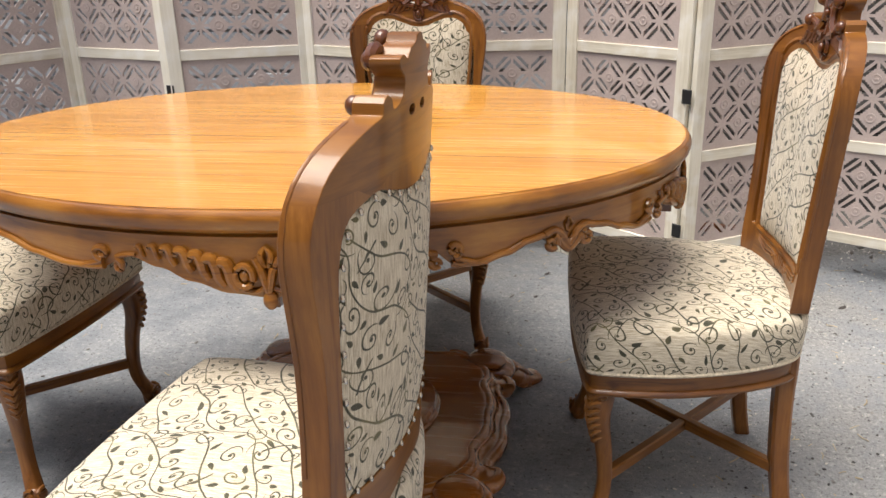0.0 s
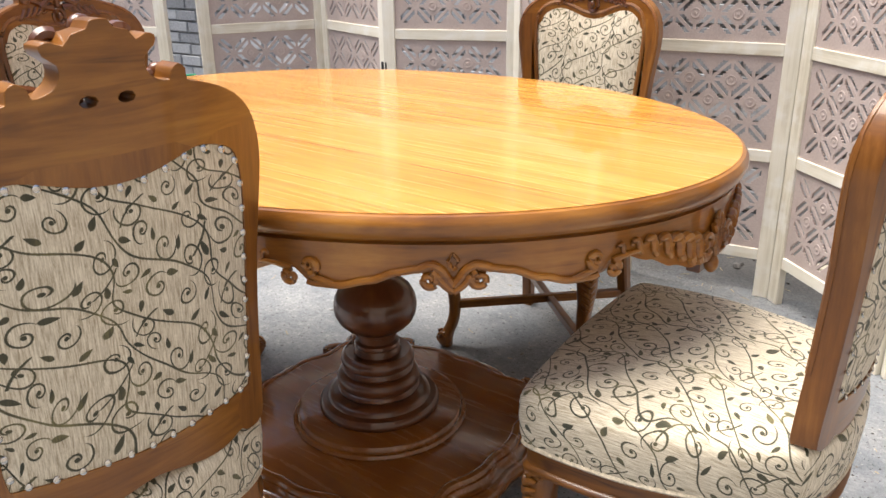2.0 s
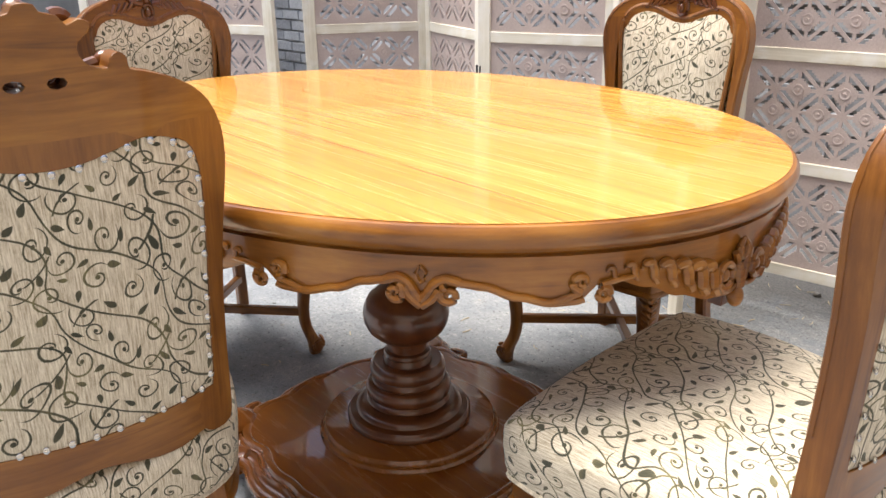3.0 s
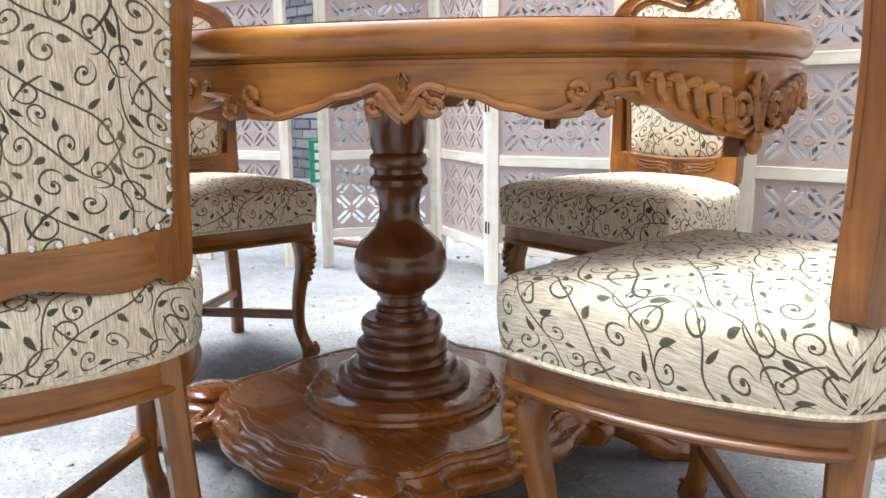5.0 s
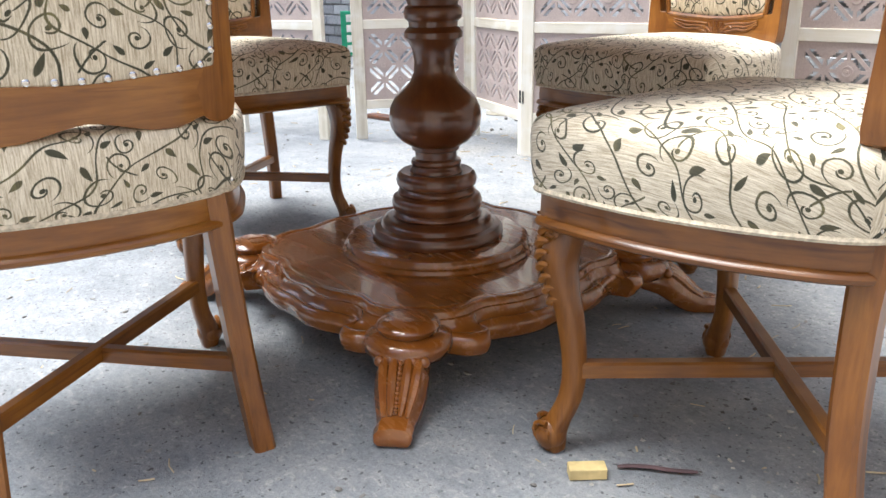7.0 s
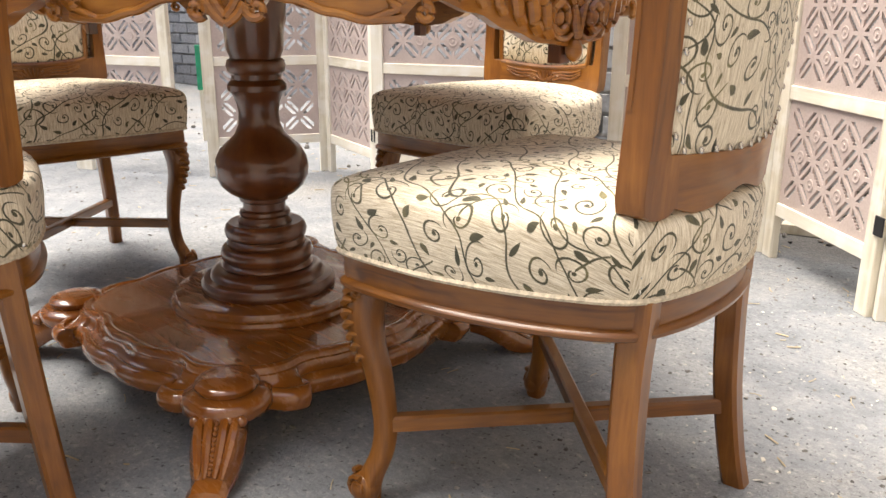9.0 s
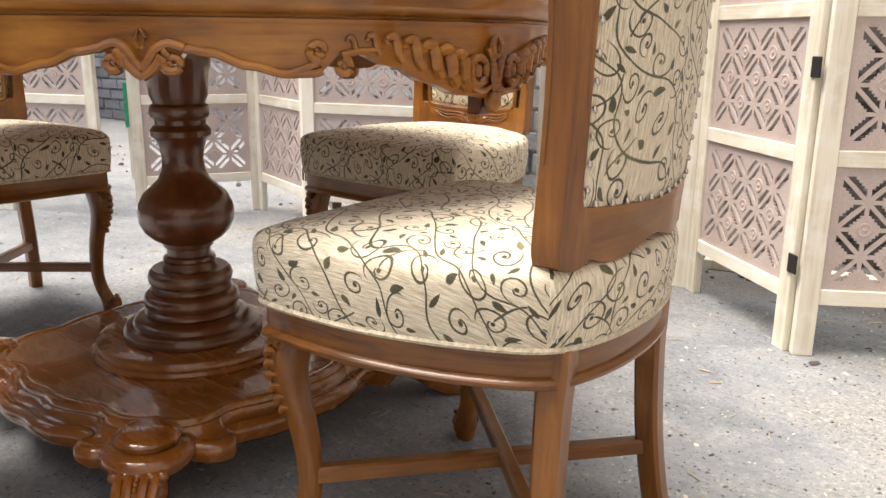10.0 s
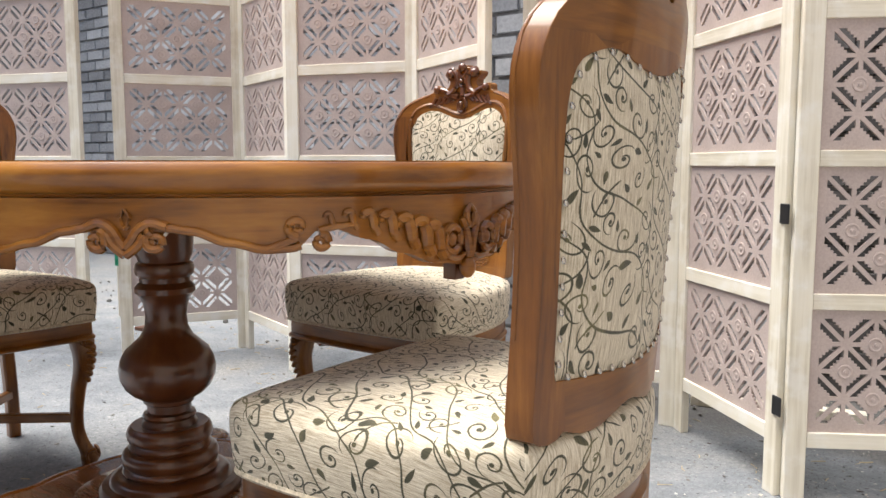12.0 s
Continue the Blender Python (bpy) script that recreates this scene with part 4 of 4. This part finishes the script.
def panel_mesh(width):
    height = PITCH - RAIL + 0.006
    s = min((width - 0.03) / 6, 0.0625)
    w, h = width / 2 + 0.003, height / 2
    holes = [h for i in range(6) for j in range(4) for h in slots((i - 2.5) * s, (j - 1.5) * s, s, (i + j) % 2 == 0)]
    bm = bmesh.new()
    plate(bm, [(-w, -h), (w, -h), (w, h), (-w, h)], holes, lambda u, v, d: (u, 0.003 - d, v), 0.006)
    for i in range(-2, 3):
        for j in (-1, 0, 1):
            if (i + j) % 2 == 0:
                for r0, r1, z in ((0.004, 0.0165, 0.0052), (0.0, 0.0045, 0.0062)):
                    m = Matrix.Translation((i * s, 0, j * s)) @ Matrix.Rotation(radians(90), 4, "X")
                    rings = []
                    for r, d in ((r1, 0.002), (r1, z - 0.0006), (r1 - 0.001, z), (r1 - 0.004, z), (max(r1 - 0.006, 0.0004), z - 0.001)):
                        rings.append([m @ Vector((r * math.cos(a), r * math.sin(a), d)) for a in (math.tau * k / 14 for k in range(14))])
                    loft(bm, rings)
    me = bpy.data.meshes.new("panel")
    bmesh.ops.recalc_face_normals(bm, faces=bm.faces[:])
    bm.to_mesh(me)
    bm.free()
    return me


WIDTH = 0.50
PANEL = panel_mesh(WIDTH - 2 * POST_W)


def board_mesh(name, size):
    bm = bmesh.new()
    box(bm, size)
    bmesh.ops.bevel(bm, geom=bm.edges[:], offset=0.0016, segments=1, affect="EDGES")
    me = bpy.data.meshes.new(name)
    bm.to_mesh(me)
    bm.free()
    return me


POST = board_mesh("post", (POST_W, POST_T, LEAF_H))
CROSS = board_mesh("rail", (WIDTH - 2 * POST_W - 0.0006, POST_T - 0.004, RAIL))
HINGE_MESH = board_mesh("hinge", (0.034, 0.004, 0.045))


def build_screen(points, label):
    """A folding screen whose leaves run from point to point on the ground, seen face on from -y."""
    screen = thing("folding_screen", label, "screen", "folding screens")
    for n, (a, b) in enumerate(zip(points, points[1:])):
        a, b = Vector((*a, 0)), Vector((*b, 0))
        mid, turn = (a + b) / 2, math.atan2((b - a).y, (b - a).x)
        m = Matrix.Translation(mid) @ Matrix.Rotation(turn, 4, "Z")
        for s in (-1, 1):
            part_of("post", POST, PINE, screen, m=m @ Matrix.Translation((s * (WIDTH - POST_W) / 2, 0, LEAF_H / 2)), smooth=False)
        for k in range(6):
            part_of("rail", CROSS, PINE_LEVEL, screen, m=m @ Matrix.Translation((0, 0, FIRST + PITCH * k)), smooth=False)
            if k < 5:
                part_of("panel", PANEL, BOARD, screen, "raw fibreboard panel with stepped cutouts" if n == 0 and k == 0 else "", m=m @ Matrix.Translation((0, 0, FIRST + PITCH * (k + 0.5))), smooth=False)
        if n + 2 < len(points):
            nxt = Vector((*points[n + 2], 0)) - b
            fold = (b - a).normalized().cross(nxt.normalized()).z
            for z in (0.215, 0.655, 1.42):
                mm = Matrix.Translation(b) @ Matrix.Rotation(turn, 4, "Z") @ Matrix.Translation((-0.012, -(POST_T / 2 + 0.002) * (1 if fold > 0 else -1), z))
                part_of("hinge", HINGE_MESH, HINGE, screen, m=mm, smooth=False)
    return screen


build_screen([(-2.739, 1.855), (-2.313, 2.095), (-1.856, 2.285)], "whitewashed folding screen of pierced fibreboard panels beside a gap")
build_screen([(-1.796, 2.390), (-1.562, 2.815), (-1.085, 2.675), (-0.649, 2.848), (-0.203, 2.659)], "zigzag whitewashed pine folding screen with pierced fibreboard panels")
build_screen([(-0.233, 2.891), (0.262, 2.965), (0.668, 2.628), (1.085, 2.905), (1.525, 2.670)], "zigzag whitewashed pine folding screen with pierced panels and black hinges")

# ---- yard behind the screens ----
def brick_wall(name, a, b, height, label, face):
    """A rough wall of courses of brick from a to b on the ground."""
    a, b = Vector((*a, 0)), Vector((*b, 0))
    run = (b - a).length
    m = Matrix.Translation(a) @ Matrix.Rotation(math.atan2((b - a).y, (b - a).x), 4, "Z")
    bm = bmesh.new()
    box(bm, (run, 0.20, height), (run / 2, 0.115, height / 2))
    wall = part(name, bm, MORTAR, None, smooth=False)
    wall.matrix_world = m
    tagged(wall, label, "wall", kind="structure")
    rng = random.Random(5)
    verts, faces = [], []
    course, length = 0.086, 0.235
    for r in range(int(height / course)):
        x = -(r % 2) * length / 2
        while x < run:
            x0, x1 = max(x, 0.0) + 0.006, min(x + length, run) - 0.006
            if x1 - x0 > 0.03:
                p = rng.uniform(-0.006, 0.006)
                z0, z1 = r * course + 0.006, (r + 1) * course - 0.006
                k = len(verts)
                verts += [(x0, 0.02, z0), (x1, 0.02, z0), (x1, 0.02, z1), (x0, 0.02, z1), (x0 + 0.005, p, z0 + 0.004), (x1 - 0.005, p, z0 + 0.004), (x1 - 0.005, p, z1 - 0.004), (x0 + 0.005, p, z1 - 0.004)]
                faces += [(k + 4, k + 5, k + 6, k + 7), (k, k + 1, k + 5, k + 4), (k + 1, k + 2, k + 6, k + 5), (k + 2, k + 3, k + 7, k + 6), (k + 3, k, k + 4, k + 7)]
            x += length
    me = bpy.data.meshes.new("brickwork")
    me.from_pydata(verts, [], faces)
    tagged(part_of("brickwork", me, face, wall, smooth=False), kind="stuff")
    return wall


brick_wall("wall_north_1", (-7.6, 4.15), (-1.15, 4.50), 3.0, "pale weathered brick wall behind the screens", PALE_BRICK)
brick_wall("wall_north_2", (-1.15, 3.50), (0.45, 3.552), 3.0, "pale weathered brick wall behind the screens", PALE_BRICK)
# Added stretch of wall; the shade behind these screens is in its brick colour.
brick_wall("wall_north_3", (0.45, 3.552), (2.85, 3.63), 3.0, "weathered brick wall added behind the right screens, darkened as shade", SHADED_BRICK)

# unseen walls added to block low sky light; the beige one bounces warm light
for name, size, at, face, label in (("unseen_wall_west", (0.25, 10.4, 4.6), (-6.6, -1.1, 2.3), STUCCO, "unseen plain grey wall added to block low sky light"), ("bounce_wall_east", (0.25, 11.0, 4.2), (3.0, -0.5, 2.1), WARM_BOUNCE, "unseen plain beige wall added to bounce warm light"),
                                   ("unseen_wall_south", (11.0, 0.25, 4.6), (-2.0, -5.0, 2.3), STUCCO, "unseen plain grey wall added to block low sky light")):
    bm = bmesh.new()
    box(bm, size, at)
    tagged(part(name, bm, face, None, smooth=False), label, "wall", kind="structure")

# green signboard standing in the gap between two screens
SIGN = thing("sign_board", "narrow green painted board on two pale posts", "sign", m=pose(-2.60, 2.85, 0, 0, 0, 55))
bm = bmesh.new()
box(bm, (0.085, 0.02, 0.22), (0, 0, 0.37))
part("board", bm, plain("green_paint", (0.015, 0.30, 0.16), 0.5), SIGN, smooth=False, bevel=0.003)
for s in (-1, 1):
    bm = bmesh.new()
    box(bm, (0.02, 0.016, 0.30), (s * 0.026, 0.019, 0.15))
    part("post", bm, PINE, SIGN, smooth=False, bevel=0.002)
for k in range(4):
    bm = bmesh.new()
    box(bm, (0.028, 0.003, 0.035), (0.0, -0.012, 0.445 - 0.05 * k))
    part("letter_bar", bm, plain("white_paint", (0.75, 0.78, 0.74), 0.6), SIGN, smooth=False)

# rubble and timber offcuts on the ground behind the screens
bm = bmesh.new()
rng = random.Random(11)
for k in range(420):
    x, y = rng.uniform(-4.2, 2.2), rng.uniform(2.9, 4.0)
    if x > -1.3:
        y = 3.1 + (y - 2.9) * 0.3
    r = rng.uniform(0.005, 0.018)
    m = Matrix.Translation((x, y, r * 0.4)) @ Euler((rng.uniform(0, 6), rng.uniform(0, 6), rng.uniform(0, 6))).to_matrix().to_4x4() @ Matrix.Diagonal((r, r * rng.uniform(0.5, 1), r * rng.uniform(0.4, 0.8), 1))
    bmesh.ops.create_icosphere(bm, subdivisions=1, radius=1.0, matrix=m)
RUBBLE = part("rubble", bm, STONE, None, smooth=False)
tagged(RUBBLE, "grey rubble and stone chips on the ground", "rubble", kind="stuff")
for k, (x, y, turn, size) in enumerate(((-1.75, 3.25, 20, (0.34, 0.05, 0.02)), (-1.45, 3.1, -30, (0.28, 0.04, 0.025)), (-1.3, 3.35, 60, (0.4, 0.06, 0.02)), (-2.1, 2.75, 10, (0.3, 0.07, 0.015)), (0.45, 3.28, 15, (0.5, 0.05, 0.03)), (1.0, 3.22, -14, (0.4, 0.04, 0.03)))):
    bm = bmesh.new()
    box(bm, size, (0, 0, size[2] / 2))
    off = part("timber_offcut", bm, WOOD_DARK if k % 2 else PINE, None, smooth=False, bevel=0.002)
    off.matrix_world = pose(x, y, 0.002, 0, 0, turn)
    tagged(off, "rough timber offcut lying on the ground", "offcut", "timber offcuts")

# ---- litter on the floor ----
def chips(count, seed, spread, radii, flat):
    """Loose chips scattered over the ground; spread: x and y ranges."""
    bm = bmesh.new()
    rng = random.Random(seed)
    for k in range(count):
        x, y = rng.uniform(*spread[:2]), rng.uniform(*spread[2:])
        r = rng.choice(radii)
        m = Matrix.Translation((x, y, r * 0.3)) @ Euler((rng.uniform(-0.4, 0.4), rng.uniform(-0.4, 0.4), rng.uniform(0, 6))).to_matrix().to_4x4() @ Matrix.Diagonal((r * rng.uniform(1, 1.9), r * rng.uniform(0.6, 1), r * flat, 1))
        bmesh.ops.create_icosphere(bm, subdivisions=1, radius=1.0, matrix=m)
        for v in bm.verts[-12:]:
            v.co.x += rng.uniform(-0.3, 0.3) * r
            v.co.y += rng.uniform(-0.3, 0.3) * r
    return bm


bm = bmesh.new()
rng = random.Random(3)
for k in range(1100):
    x, y = rng.uniform(-2.4, 2.2), rng.uniform(0.6, 3.6)
    if rng.random() > (1.0 if x > 0.55 or y > 2.4 else 0.3):
        continue
    L, w = rng.uniform(0.006, 0.04), rng.uniform(0.0007, 0.0017)
    a = rng.uniform(0, math.tau)
    d, n = Vector((math.cos(a), math.sin(a), 0)), Vector((-math.sin(a), math.cos(a), 0))
    c = Vector((x, y, 0.003))
    bend = n * L * rng.uniform(-0.12, 0.12)
    tube(bm, [c - d * L / 2, c + bend, c + d * L / 2], w, 4)
tagged(part("straw", bm, STRAW, None), "scattered straw and wood shavings", "straw", kind="stuff")
tagged(part("grit", chips(1100, 4, (-2.2, 2.2, 0.5, 3.6), (0.0013, 0.0016, 0.002, 0.0026, 0.0034, 0.005), 0.5), STONE, None, smooth=False), "small dark stone chips and grit", "grit", kind="stuff")
tagged(part("wood_chips", chips(520, 8, (0.5, 2.3, 1.5, 3.6), (0.0012, 0.0016, 0.002, 0.003, 0.005), 0.3), plain("pale_chips", (0.50, 0.46, 0.40), 0.85, 0, 0.3, 9), None, smooth=False), "pale wood chips and flakes of mortar", "chips", kind="stuff")
tagged(part("bark_scraps", chips(120, 9, (0.2, 2.3, 2.5, 3.7), (0.003, 0.004, 0.006, 0.010), 0.22), plain("dark_bark", (0.07, 0.06, 0.055), 0.9, 0, 0.4, 9), None, smooth=False), "dark scraps of bark below the screens", "scraps", kind="stuff")


def gravel(count, seed):
    """Crumbs of stone and mortar, thickest beside the screens, as small uneven pyramids."""
    rng = random.Random(seed)
    verts, faces = [], []
    for _ in range(count):
        x, y = rng.uniform(0.45, 2.4), rng.uniform(1.3, 3.4)
        if rng.random() > 0.25 + 0.75 * min(1.0, max(0.0, (x - 0.5) * 0.9)):
            continue
        r = rng.choice((0.0012, 0.0015, 0.0018, 0.0022, 0.0027, 0.0034, 0.0045))
        turn, k = rng.uniform(0, math.tau), len(verts)
        for q in range(5):
            a, w = turn + math.tau * q / 5, r * rng.uniform(0.6, 1.3)
            verts.append((x + w * math.cos(a), y + w * math.sin(a), 0.0))
        verts.append((x + r * rng.uniform(-0.4, 0.4), y + r * rng.uniform(-0.4, 0.4), r * rng.uniform(0.4, 0.9)))
        faces += [(k + q, k + (q + 1) % 5, k + 5) for q in range(5)]
    me = bpy.data.meshes.new("gravel")
    me.from_pydata(verts, [], faces)
    return me


tagged(part_of("gravel", gravel(9500, 21), CRUMB, None, smooth=False), "grey gravel and crumbs of mortar on the concrete", "gravel", kind="stuff")
bm = bmesh.new()
box(bm, (0.05, 0.022, 0.016), (0, 0, 0.008))
block = part("wood_block", bm, plain("yellow_softwood", (0.60, 0.47, 0.22), 0.6), None, smooth=False, bevel=0.0015)
block.matrix_world = pose(0.475, 1.353, 0.001, 0, 0, 54)
tagged(block, "small yellow softwood block lying on the concrete", "block")
bm = bmesh.new()
tube(bm, smooth_line([(0, 0, 0.004), (0.035, 0.002, 0.006), (0.07, -0.001, 0.005), (0.105, 0.001, 0.004)], per=3), [0.0022] + [0.0035] * 8 + [0.002], 6, 0.7)
stick = part("stick", bm, plain("purple_brown_bark", (0.09, 0.05, 0.055), 0.7), None)
stick.matrix_world = pose(0.489, 1.397, 0.0005, 0, 0, 43)
tagged(stick, "thin dark purple-brown stick on the concrete", "stick")
